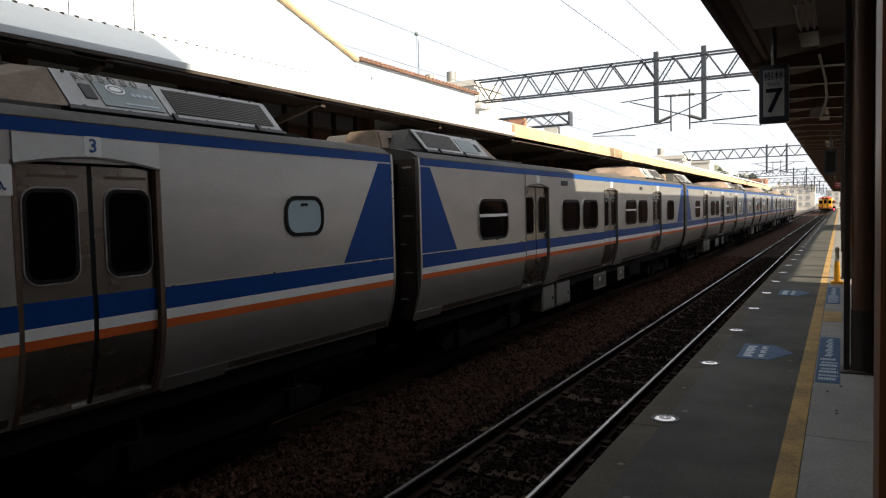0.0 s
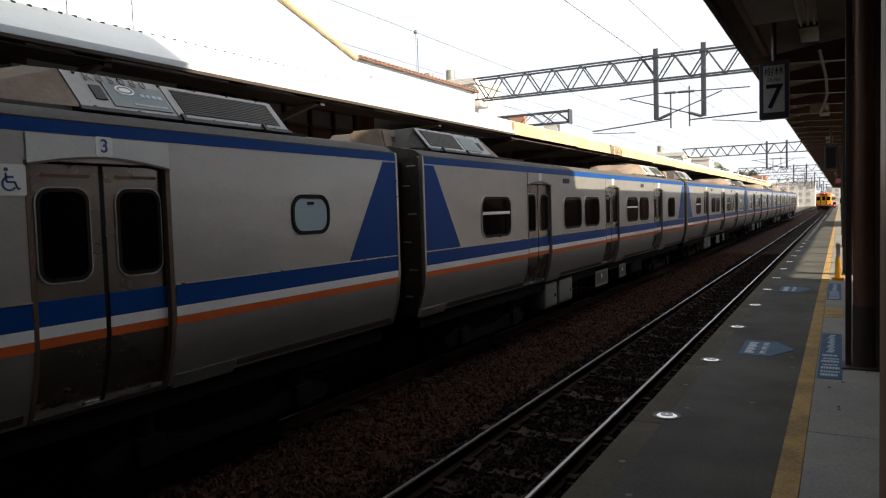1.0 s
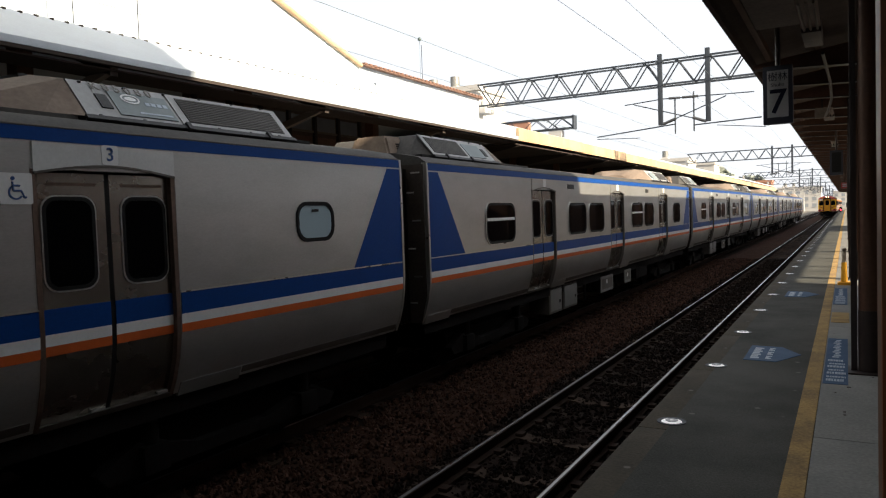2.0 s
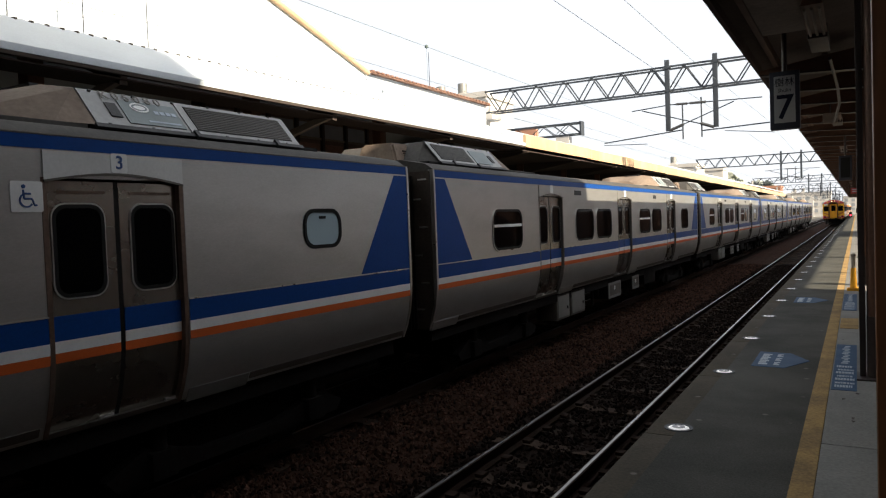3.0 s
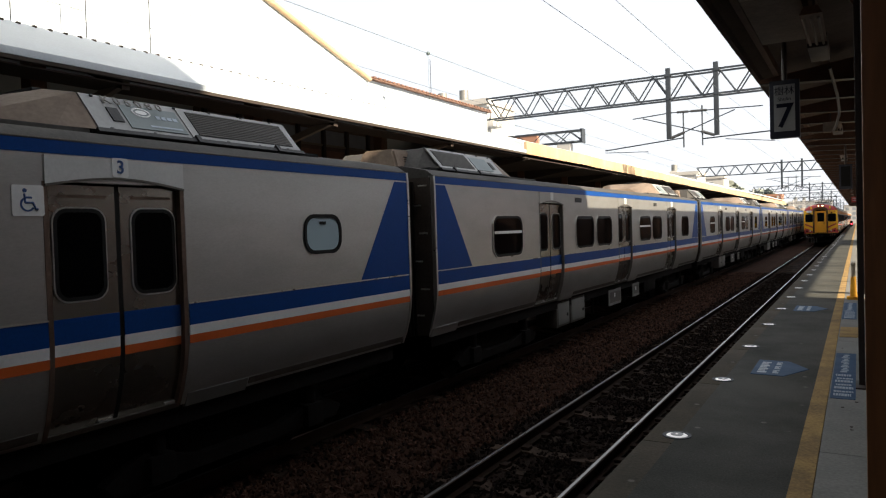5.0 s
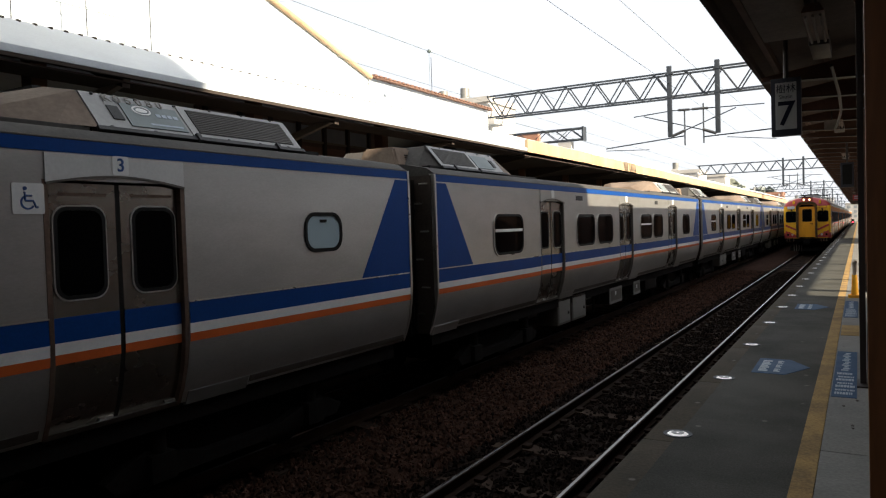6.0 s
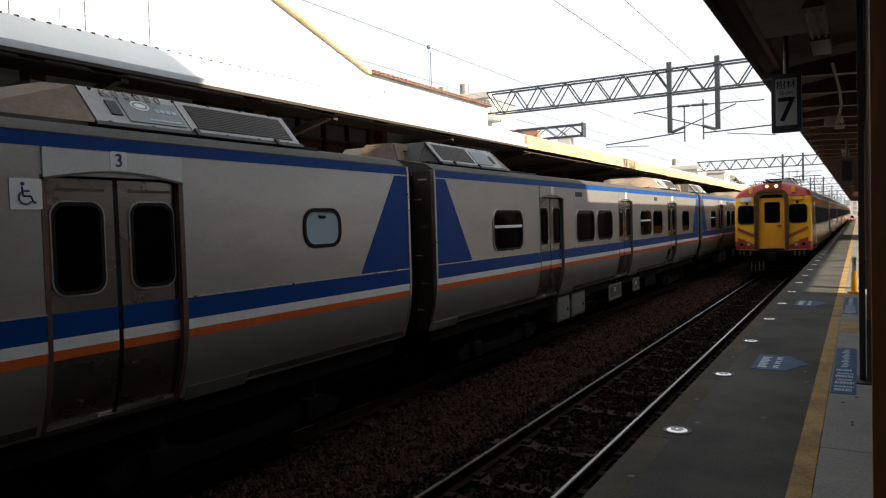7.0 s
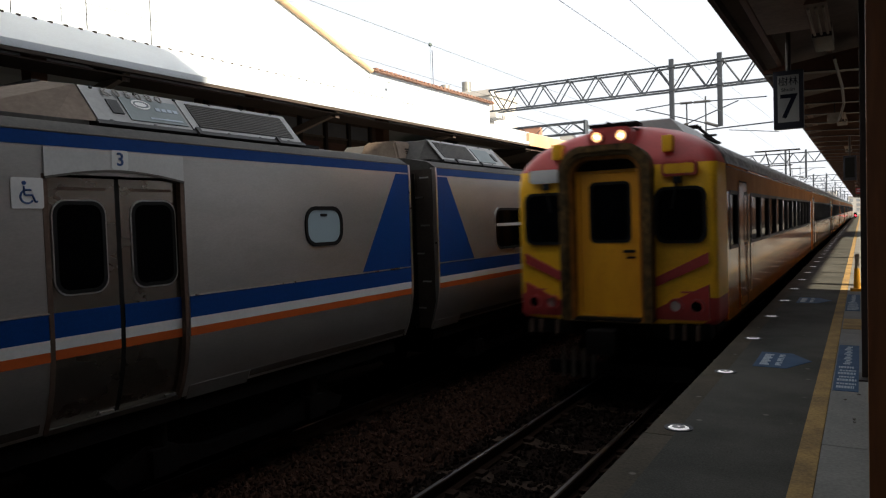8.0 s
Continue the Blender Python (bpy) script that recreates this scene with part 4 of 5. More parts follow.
def bogie(parent, yc):
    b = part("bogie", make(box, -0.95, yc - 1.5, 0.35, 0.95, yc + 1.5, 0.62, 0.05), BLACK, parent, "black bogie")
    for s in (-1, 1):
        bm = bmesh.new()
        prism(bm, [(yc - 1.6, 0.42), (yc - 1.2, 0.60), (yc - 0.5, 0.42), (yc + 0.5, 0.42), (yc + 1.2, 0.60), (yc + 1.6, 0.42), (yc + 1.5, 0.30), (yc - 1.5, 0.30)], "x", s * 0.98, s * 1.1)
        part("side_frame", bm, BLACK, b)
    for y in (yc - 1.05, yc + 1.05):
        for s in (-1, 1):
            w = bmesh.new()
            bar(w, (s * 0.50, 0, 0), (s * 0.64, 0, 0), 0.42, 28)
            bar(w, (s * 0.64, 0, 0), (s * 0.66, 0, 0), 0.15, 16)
            wh = part("wheel", w, BLACK, parent, "near-black wheel")
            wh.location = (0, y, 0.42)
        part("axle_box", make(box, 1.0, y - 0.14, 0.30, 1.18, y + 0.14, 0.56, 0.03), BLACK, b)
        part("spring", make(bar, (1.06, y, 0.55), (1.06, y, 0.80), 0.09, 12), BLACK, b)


def car(yc0, end_toilet, near):
    th = thing("train_car", "brushed stainless commuter train car with blue stripe", "train car", pose(FAR_X, yc0, 0), "silver train cars")
    part("core", make(box, -1.34, 0.42, 1.0, 1.20, 19.58, 3.3), BLACK, th, "dark interior")
    # the side, in panels between the doorways
    cuts = [0.35]
    for d in DOORS_AT:
        cuts += [d - DOOR_W - 0.02, d + DOOR_W + 0.02]
    cuts.append(19.65)
    for k in range(0, 8, 2):
        p = part("side_panel", make(skin, cuts[k], cuts[k + 1], 1.0, 3.28), STEEL, th)
        stripes(p, cuts[k] + 0.005, cuts[k + 1] - 0.005, 0.004)
        y0, y1 = cuts[k] + 0.05, cuts[k + 1] - 0.05
        part("skirt_panel", make(skin, y0, min(y0 + 0.75, y1), 0.97, 1.10, 0.008, 0.03), TANK if near and k == 6 else STEEL, p)
        part("skirt_panel", make(skin, y0 + 0.77, y1, 1.03, 1.10, 0.006, 0.03), STEEL_DARK, p)
    for d in DOORS_AT:
        part("lintel", make(skin, d - DOOR_W - 0.02, d + DOOR_W + 0.02, 2.98, 3.28), STEEL, th)
        dd = door(th, d, near)
        if near:
            letters("3", 0.15, SIGN_BLUE, "door_number", dd, Matrix.Translation((1.458, d, 3.112)) @ Matrix(((0, 0, 1, 0), (1, 0, 0, 0), (0, 1, 0, 0), (0, 0, 0, 1))))
    part("blue_eaves_band", make(skin, 0.35, 19.65, 3.19, 3.292, 0.006, 0.02), BLUE, th, "blue eaves band")
    part("rear_side", make(skin, 0.35, 19.65, 1.0, 3.28, 0, 0.06, -1), STEEL, th)
    roof = [(1.42, 3.28), (1.425, 3.305), (1.30, 3.39), (0.9, 3.47), (0.4, 3.50), (-0.4, 3.50), (-0.9, 3.47), (-1.28, 3.39), (-1.405, 3.30), (-1.40, 3.27)]
    part("roof", make(prism, roof, "y", 0.36, 19.64), ROOF_GREY, th, "dark grey roof")
    part("gutter", make(box, 1.40, 0.36, 3.294, 1.44, 19.64, 3.308, 0.004), STEEL_DARK, th)
    for e in (0.35, 19.65):
        part("end_trim", make(skin, e - 0.02, e + 0.02, 1.0, 3.30, 0.012, 0.08), CHROME, th, "bright end trim")
    trapezoid(th, 0)
    trapezoid(th, 1)
    for y0, y1, kind in ((2.2, 3.4, 1), (6.2, 7.42, 0), (7.6, 8.8, 0), (11.35, 12.6, 1), (12.75, 13.95, 0), (16.75, 17.95, 0)):
        if end_toilet and y0 > 16:
            window(th, 17.56, 18.18, 2.31, 2.73, 1.44, 0, GLASS_PALE, 0.16)
        else:
            window(th, y0, y1, 2.03, 2.73, 1.44, kind)
    part("vent", make(box, 1.40, 6.2, 3.02, 1.447, 6.62, 3.12, 0.005), GRILLE, th)
    part("vent", make(box, 1.40, 13.0, 3.02, 1.447, 13.35, 3.12, 0.005), GRILLE, th)
    aircon(th, 15.39, 18.26, 1, near)
    aircon(th, 0.83, 3.45, 0, False)
    vent_box(th, 0.70)
    bogie(th, 3.1)
    bogie(th, 16.9)
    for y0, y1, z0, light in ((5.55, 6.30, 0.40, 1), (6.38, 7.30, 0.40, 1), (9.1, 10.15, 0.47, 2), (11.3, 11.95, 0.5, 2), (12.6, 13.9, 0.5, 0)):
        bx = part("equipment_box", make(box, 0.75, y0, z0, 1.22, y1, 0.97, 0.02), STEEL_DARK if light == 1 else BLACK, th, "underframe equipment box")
        if light == 1:
            part("cover", make(box, 1.215, y0 + 0.05, z0 + 0.05, 1.235, y1 - 0.05, 0.9, 0.006), TANK, bx, "grey cover")
            part("catch", make(box, 1.235, y1 - 0.2, 0.6, 1.245, y1 - 0.14, 0.66), RUBBER, bx)
        if light == 2:
            part("frame", make(ring, rounded(y0, z0, y1, 0.86, 0.02), rounded(y0 + 0.06, z0 + 0.06, y1 - 0.06, 0.80, 0.015), "x", 1.21, 1.235), TANK, bx, "grey frame")
            part("cover", make(box, 1.21, y0 + 0.05, z0 + 0.05, 1.225, y1 - 0.05, 0.82), STEEL_DARK, bx)
            part("label", make(box, 1.225, (y0 + y1) / 2 - 0.05, 0.66, 1.228, (y0 + y1) / 2 + 0.05, 0.76), SIGN_WHITE, bx)
    for y in (7.6, 8.2, 8.6, 10.5, 10.9, 12.2):
        part("pipe", make(bar, (1.1, y, 0.99), (1.1, y, 0.5 + 0.1 * math.sin(y * 9)), 0.03, 6), BLACK, th)
    for k, z in enumerate((1.30, 1.68, 2.08, 2.48, 2.88, 3.16)):
        part("rung", make(bar, (1.12 + 0.10 * (k % 2), 0.27, z), (1.26 + 0.10 * (k % 2), 0.27, z), 0.011, 6), CHROME, th, "bright end rung")
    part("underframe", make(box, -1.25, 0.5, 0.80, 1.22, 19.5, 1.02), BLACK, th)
    for e in (0.35, 19.65):
        part("end_wall", make(prism, [(-1.29, 1.0), (1.29, 1.0), (1.39, 1.4), (1.39, 3.28), (-1.39, 3.28), (-1.39, 1.4)], "y", e - 0.03, e + 0.03), GANGWAY, th, "grimy end wall")
    # gangway at the car's far end
    g = part("gangway", make(box, -1.05, 19.65, 1.0, 1.10, 20.35, 3.2, 0.05), GANGWAY, th, "dark gangway bellows")
    for k in range(7):
        part("fold", make(box, -1.07, 19.72 + 0.085 * k, 1.02, 1.15, 19.745 + 0.085 * k, 3.22), BLACK, g)
    part("coupler", make(box, -0.2, 19.5, 0.55, 0.2, 20.5, 0.85), BLACK, g)
    return th


silver = [car(8.40, False, False)]
for k in range(1, 5):
    silver.append(copy_thing(silver[0], pose(FAR_X, 8.40 + 20 * k, 0)))
silver.append(car(-11.60, True, True))


def accessibility_sign():
    """A white square with a blue wheelchair symbol drawn as plain bars and a ring."""
    parent = silver[-1]
    s = part("symbol_plate", make(prism, rounded(14.455, 2.72, 14.69, 2.945, 0.015), "x", 1.44, 1.448), SIGN_WHITE, parent, "white symbol plate")
    o = Vector((1.448, 14.572, 2.832))

    def arc(r, n=16):
        return [(o.y - 0.006 + r * math.cos(a), o.z - 0.027 + r * math.sin(a)) for a in (radians(122 + 206 * i / n) for i in range(n + 1))]
    part("symbol_arc", make(prism, arc(0.054) + arc(0.041)[::-1], "x", o.x, o.x + 0.004), SIGN_BLUE, s)
    for a, b in (((-0.026, 0.050), (-0.022, -0.015)), ((-0.022, 0.022), (0.026, 0.022)), ((-0.022, -0.015), (0.035, -0.015)), ((0.035, -0.015), (0.056, -0.066)), ((0.056, -0.066), (0.070, -0.060))):
        part("symbol_bar", make(bar, (o.x, o.y + a[0], o.z + a[1]), (o.x, o.y + b[0], o.z + b[1]), 0.0075, 6), SIGN_BLUE, s)
    part("symbol_dot", make(bar, (o.x, o.y - 0.024, o.z + 0.073), (o.x + 0.004, o.y - 0.024, o.z + 0.073), 0.015, 12), SIGN_BLUE, s)


accessibility_sign()


# ---- the yellow train ----
def yellow_side(bm, y0, y1, z0, z1, s, out=0.0, thick=0.05):
    prism(bm, [(s * (1.40 + out), z0), (s * (1.40 + out), z1), (s * (1.40 + out - thick), z1), (s * (1.40 + out - thick), z0)], "y", y0, y1)


def yellow_car(y, cab):
    th = thing("train_car", "yellow and red passenger train car arriving with lit headlights" if cab else "orange passenger train car behind the leading car", "train car", pose(0, y, 0), "yellow train cars")
    y0 = 0.75 if cab else 0.25
    part("core", make(box, -1.33, y0, 1.0, 1.33, 19.7, 3.2), BLACK, th, "dark interior")
    part("underframe", make(box, -1.2, y0 + 0.3, 0.75, 1.2, 19.5, 1.05), BLACK, th)
    roof = [(1.41, 3.16)] + [(1.41 * math.cos(a), 3.16 + 0.60 * math.sin(a) ** 0.8) for a in (math.pi * i / 16 for i in range(1, 16))] + [(-1.41, 3.16)]
    part("roof", make(prism, roof, "y", y0, 19.7), ROOF_PALE, th, "mottled pale grey roof")
    for s in (-1, 1):
        sd = part("side", make(yellow_side, y0, 19.7, 1.02, 2.02, s), ORANGE, th, "glossy orange side")
        part("upper_side", make(yellow_side, y0, 19.7, 2.82, 3.18, s), BAND_ORANGE, sd, "orange band over the windows, darkened for the reflected canopy")
        edges = [(1.0, 1.75), (2.35, 2.8)] if cab else [(0.7, 1.45)]
        yy = 3.2 if cab else 2.0
        while yy < 17.6:
            edges.append((yy, yy + 1.27))
            yy += 1.38
        edges.append((18.3, 19.0))
        at = y0
        for a, b in edges:
            if a > at:
                part("pillar", make(yellow_side, at, a, 2.02, 2.82, s), ORANGE, sd)
            w = part("window", make(box, s * 1.33, a, 2.02, s * 1.372, b, 2.82), GLASS, th, "dark side window")
            part("frame", make(ring, rounded(a - 0.02, 2.0, b + 0.02, 2.84, 0.06), rounded(a + 0.03, 2.05, b - 0.03, 2.79, 0.04), "x", s * 1.37, s * 1.412), GALV, w)
            at = b
        part("pillar", make(yellow_side, at, 19.7, 2.02, 2.82, s), ORANGE, sd)
        for yd in ((1.85,) if cab else (0.6, 18.25)):
            d = part("door", make(box, s * 1.395, yd, 1.06, s * 1.408, yd + 0.85, 3.0), ORANGE, th, "side door")
            part("door_seam", make(ring, rounded(yd, 1.06, yd + 0.85, 3.0, 0.03), rounded(yd + 0.02, 1.08, yd + 0.83, 2.98, 0.02), "x", s * 1.40, s * 1.411), BLACK, d)
            part("handrail", make(bar, (s * 1.44, yd + 0.93, 1.25), (s * 1.44, yd + 0.93, 2.1), 0.012, 6), CHROME, d)
    rng = random.Random(21)
    for sx in (-1, 1):
        g = part("gutter", make(box, sx * 1.375, y0, 3.165, sx * 1.425, 19.7, 3.20, 0.008), ORANGE, th)
        yy = y0
        # Ragged pale pieces stand for the whitish glints along the roof edge.
        while yy < 19.0:
            step = rng.uniform(0.25, 0.7)
            part("edge_glint", make(prism, [(sx * 1.40, 3.20), (sx * 1.415, 3.21), (sx * 1.33, 3.34), (sx * 1.30, 3.335)], "y", yy, yy + step * rng.uniform(0.4, 0.85)), PANEL_GREY, g)
            yy += step
    for yc in (3.2, 16.8):
        bogie(th, yc)
    part("gangway", make(box, -0.6, 19.7, 1.1, 0.6, 20.0, 3.2), HOOD, th)
    for ya in ((6.0, 9.5, 14.0) if cab else (5.0, 9.0, 14.0)):
        a = part("roof_unit", make(prism, [(-0.75, 3.66), (0.75, 3.66), (0.60, 3.83), (-0.60, 3.83)], "y", ya, ya + 2.2), GALV, th, "grey roof unit")
        part("roof_unit_cap", make(box, -0.4, ya + 0.3, 3.83, 0.4, ya + 1.8, 3.86, 0.012), GALV, a)
    return th


def plan_outline(w, r, depth, bow):
    """Half-round plan of the cab's nose: from one side, round the front, to the other."""
    pts = [(-w, depth)]
    for i in range(7):
        a = radians(180 + 90 * i / 6)
        pts.append((-w + r + r * math.cos(a), r + r * math.sin(a)))
    for i in range(1, 12):
        t = -1 + 2 * i / 12
        pts.append((t * (w - r), -bow * (1 - t * t)))
    for i in range(7):
        a = radians(270 + 90 * i / 6)
        pts.append((w - r + r * math.cos(a), r + r * math.sin(a)))
    pts.append((w, depth))
    return pts


def cab(th):
    """The leading end: yellow nose with a red cap and stripes, gangway hood, lamps."""
    rows, mats = [], []
    m = bmesh.new()
    zs = [(1.06, 1.37, 0.20), (1.14, 1.40, 0.09), (1.42, 1.40, 0.09), (2.0, 1.40, 0.09), (2.9, 1.40, 0.09), (3.20, 1.395, 0.15), (3.34, 1.34, 0.24), (3.48, 1.22, 0.30), (3.60, 1.04, 0.36), (3.70, 0.80, 0.42), (3.77, 0.50, 0.40), (3.80, 0.24, 0.2)]
    for k, (z, w, r) in enumerate(zs):
        r = min(r, w * 0.9)
        back = 0.0 if k < 5 else 0.035 * (k - 4) ** 1.35
        rows.append([m.verts.new((x, max(yy + back, -0.04), z)) if yy < 0.79 else m.verts.new((x, 0.8, z)) for x, yy in plan_outline(w, r, 0.8, 0.03)])
    for k, (p, q) in enumerate(zip(rows, rows[1:])):
        for i in range(len(p) - 1):
            f = m.faces.new((p[i], p[i + 1], q[i + 1], q[i]))
            f.material_index = 1 if k >= 5 or (k < 2 and abs(p[i].co.x + p[i + 1].co.x) > 2.3) else 0
    m.faces.new(rows[-1]).material_index = 1
    m.faces.new(rows[0][::-1])
    bmesh.ops.recalc_face_normals(m, faces=m.faces[:])
    nose = part("nose", m, [YELLOW, RED], th, "yellow cab nose with red cap")
    fy = -0.02
    for s in (-1, 1):
        part("red_stripe", make(prism, [(s * 1.29, 1.88), (s * 1.29, 2.02), (s * 0.6, 1.68), (s * 0.6, 1.55)], "y", fy - 0.028, fy + 0.05), RED, nose, "red slanting stripe")
        part("red_corner", make(prism, [(s * 1.29, 1.12), (s * 1.29, 1.60), (s * 0.6, 1.26), (s * 0.6, 1.12)], "y", fy - 0.028, fy + 0.05), RED, nose, "red lower corner")
        # windscreen
        a, b = sorted((s * 0.64, s * 1.25))
        w = part("windscreen", make(prism, rounded(a, 2.16, b, 2.87, 0.12), "y", fy - 0.032, fy + 0.05), GLASS, nose, "dark windscreen")
        part("seal", make(ring, rounded(a - 0.02, 2.14, b + 0.02, 2.89, 0.13), rounded(a + 0.02, 2.18, b - 0.02, 2.85, 0.11), "y", fy - 0.045, fy + 0.05), RUBBER, w)
        part("wiper", make(bar, (s * 0.92, fy - 0.06, 2.98), (s * 0.85, fy - 0.06, 2.60), 0.012, 6), RUBBER, w)
        part("wiper_motor", make(box, s * 0.92 - 0.05, fy - 0.07, 2.93, s * 0.92 + 0.05, fy - 0.02, 3.02, 0.01), RUBBER, w)
        # route boxes and marker boxes
        a, b = sorted((s * 0.72, s * 1.17))
        rb = part("route_box", make(prism, rounded(a, 3.03, b, 3.22, 0.05), "y", fy - 0.06, fy + 0.05), RED if s > 0 else HEADER, nose, "route box")
        part("route_face", make(prism, rounded(a + 0.03, 3.06, b - 0.03, 3.19, 0.035), "y", fy - 0.066, fy), YELLOW if s > 0 else HEADER, rb)
        part("marker_box", make(box, s * 0.78 - 0.065, 0.0, 3.36, s * 0.78 + 0.065, 0.2, 3.58, 0.02), YELLOW, nose, "yellow marker box")
        # headlights
        h = part("headlight", make(ring, [(s * 0.17 + 0.10 * math.cos(t), 3.63 + 0.10 * math.sin(t)) for t in (math.pi * i / 10 for i in range(20))], [(s * 0.17 + 0.07 * math.cos(t), 3.63 + 0.07 * math.sin(t)) for t in (math.pi * i / 10 for i in range(20))], "y", -0.02, 0.4), RED, nose, "round headlight housing")
        bm = bmesh.new()
        bar(bm, (s * 0.17, 0.0, 3.63), (s * 0.17, 0.2, 3.63), 0.071, 20)
        part("lens", bm, HEADLIGHT, h, "lit headlight lens")
        part("bulb", make(bar, (s * 0.17, -0.012, 3.63), (s * 0.17, 0.0, 3.63), 0.024, 14), BULB, h, "bright lamp core")
        # tail lamps
        for x, lit in ((0.87, 1), (1.14, 0)):
            tl = part("tail_lamp", make(ring, [(s * x + 0.10 * math.cos(t), 1.31 + 0.10 * math.sin(t)) for t in (math.pi * i / 10 for i in range(20))], [(s * x + 0.07 * math.cos(t), 1.31 + 0.07 * math.sin(t)) for t in (math.pi * i / 10 for i in range(20))], "y", fy - 0.09, 0.1), RED, nose, "round tail lamp")
            part("lens", make(bar, (s * x, fy - 0.05, 1.31), (s * x, 0.1, 1.31), 0.072, 16), CHROME if lit else GLASS, tl)
        part("grab_rail", make(bar, (s * 0.95, fy - 0.09, 1.50), (s * 1.15, fy - 0.09, 1.50), 0.012, 6), RED, nose)
    # gangway hood and the door in it
    def arch(w, top, r, z0=1.10):
        pts = [(-w, z0)]
        for i in range(9):
            a = radians(180 - 90 * i / 8)
            pts.append((-w + r + r * math.cos(a), top - r + r * math.sin(a)))
        for i in range(9):
            a = radians(90 - 90 * i / 8)
            pts.append((w - r + r * math.cos(a), top - r + r * math.sin(a)))
        return pts + [(w, z0)]
    hood = part("gangway_hood", make(ring, arch(0.61, 3.47, 0.33), arch(0.51, 3.35, 0.27), "y", -0.30, 0.05), HOOD, nose, "weathered gangway hood")
    part("hood_lip", make(ring, arch(0.63, 3.49, 0.34), arch(0.555, 3.405, 0.30), "y", -0.33, -0.27), HOOD, hood)
    part("reveal", make(ring, arch(0.508, 3.348, 0.268), arch(0.47, 3.30, 0.25), "y", -0.25, -0.05), REVEAL, hood, "worn orange-brown reveal")
    part("door_recess", make(box, -0.52, -0.055, 1.08, 0.52, 0.02, 3.36), DOOR_ORANGE, hood)
    dr = part("front_door", make(prism, rounded(-0.40, 1.16, 0.42, 3.12, 0.04), "y", -0.085, -0.03), DOOR_ORANGE, hood, "orange-yellow front door")
    part("door_pane", make(prism, rounded(-0.25, 2.18, 0.29, 2.98, 0.07), "y", -0.092, -0.05), GLASS, dr)
    part("door_seal", make(ring, rounded(-0.27, 2.16, 0.31, 3.0, 0.085), rounded(-0.23, 2.20, 0.27, 2.96, 0.06), "y", -0.098, -0.05), RUBBER, dr)
    part("handle", make(box, 0.20, -0.11, 2.02, 0.36, -0.08, 2.06, 0.008), RUBBER, dr)
    part("handle", make(box, 0.24, -0.10, 1.94, 0.36, -0.08, 1.97, 0.006), RUBBER, dr)
    part("door_frame", make(ring, rounded(-0.46, 1.10, 0.48, 3.18, 0.06), rounded(-0.41, 1.15, 0.43, 3.13, 0.05), "y", -0.10, -0.03), DOOR_ORANGE, hood)
    part("hood_lining", make(box, -0.50, -0.12, 3.16, 0.50, -0.05, 3.35), BLACK, hood, "black lining over the door")
    part("chain_plate", make(box, -0.45, -0.30, 1.08, 0.45, -0.05, 1.14, 0.02), BLACK, hood)
    # below the nose
    part("buffer_beam", make(box, -1.3, -0.02, 0.86, 1.3, 0.3, 1.08, 0.03), BLACK, nose)
    for x in (-1.2, -1.05, -0.8, 0.82, 0.98, 1.15):
        part("air_hose", make(bar, (x, -0.06, 1.06), (x, -0.08, 0.86), 0.026, 8), RUSTY, nose, "brown hose cock")
    part("coupler", make(box, -0.14, -0.55, 0.72, 0.14, 0.3, 1.0, 0.05), BLACK, nose)
    part("coupler_head", make(box, -0.2, -0.62, 0.68, 0.2, -0.4, 1.02, 0.06), BLACK, nose)
    pilot = part("rail_guard", make(box, -1.05, 0.2, 0.22, 1.05, 0.3, 0.42, 0.02), BLACK, nose)
    for x in (-0.8, -0.65, -0.5, -0.35):
        part("guard_bar", make(bar, (x, 0.15, 0.2), (x, 0.15, 0.62), 0.025, 6), STEEL_DARK, pilot)
    part("front_roof_unit", make(prism, [(-0.20, 3.70), (0.85, 3.66), (0.62, 3.92), (-0.05, 3.92)], "y", 0.95, 3.0), PANEL_GREY, nose, "blue-grey roof unit")
    part("headlight_panel", make(prism, rounded(-0.31, 3.49, 0.31, 3.755, 0.10), "y", 0.03, 0.5), RED, nose, "red headlight panel")
    part("roof_step", make(box, -0.33, 0.10, 3.775, 0.36, 0.42, 3.825, 0.015), BLACK, nose, "black step over the headlights")
    part("horn", make(bar, (-0.15, 0.45, 3.84), (-0.15, 0.75, 3.84), 0.05, 10, 0.03), BLACK, nose)


def pantograph(th, y):
    p = part("pantograph", make(box, -0.6, y - 0.5, 3.83, 0.6, y + 0.5, 3.87), GALV, th, "raised pantograph")
    for s in (-0.5, 0.5):
        part("lower_arm", make(bar, (s, y - 0.4, 3.86), (s * 0.8, y + 0.7, 4.45), 0.03, 6), BLACK, p)
        part("upper_arm", make(bar, (s * 0.8, y + 0.7, 4.45), (s * 0.9, y - 0.2, 5.0), 0.024, 6), BLACK, p)
    for q in (y - 0.35, y - 0.05):
        part("contact_strip", make(box, -0.85, q - 0.04, 5.0, 0.85, q + 0.04, 5.035), BLACK, p)
    part("cross_bar", make(bar, (-0.5, y + 0.7, 4.45), (0.5, y + 0.7, 4.45), 0.024, 6), BLACK, p)


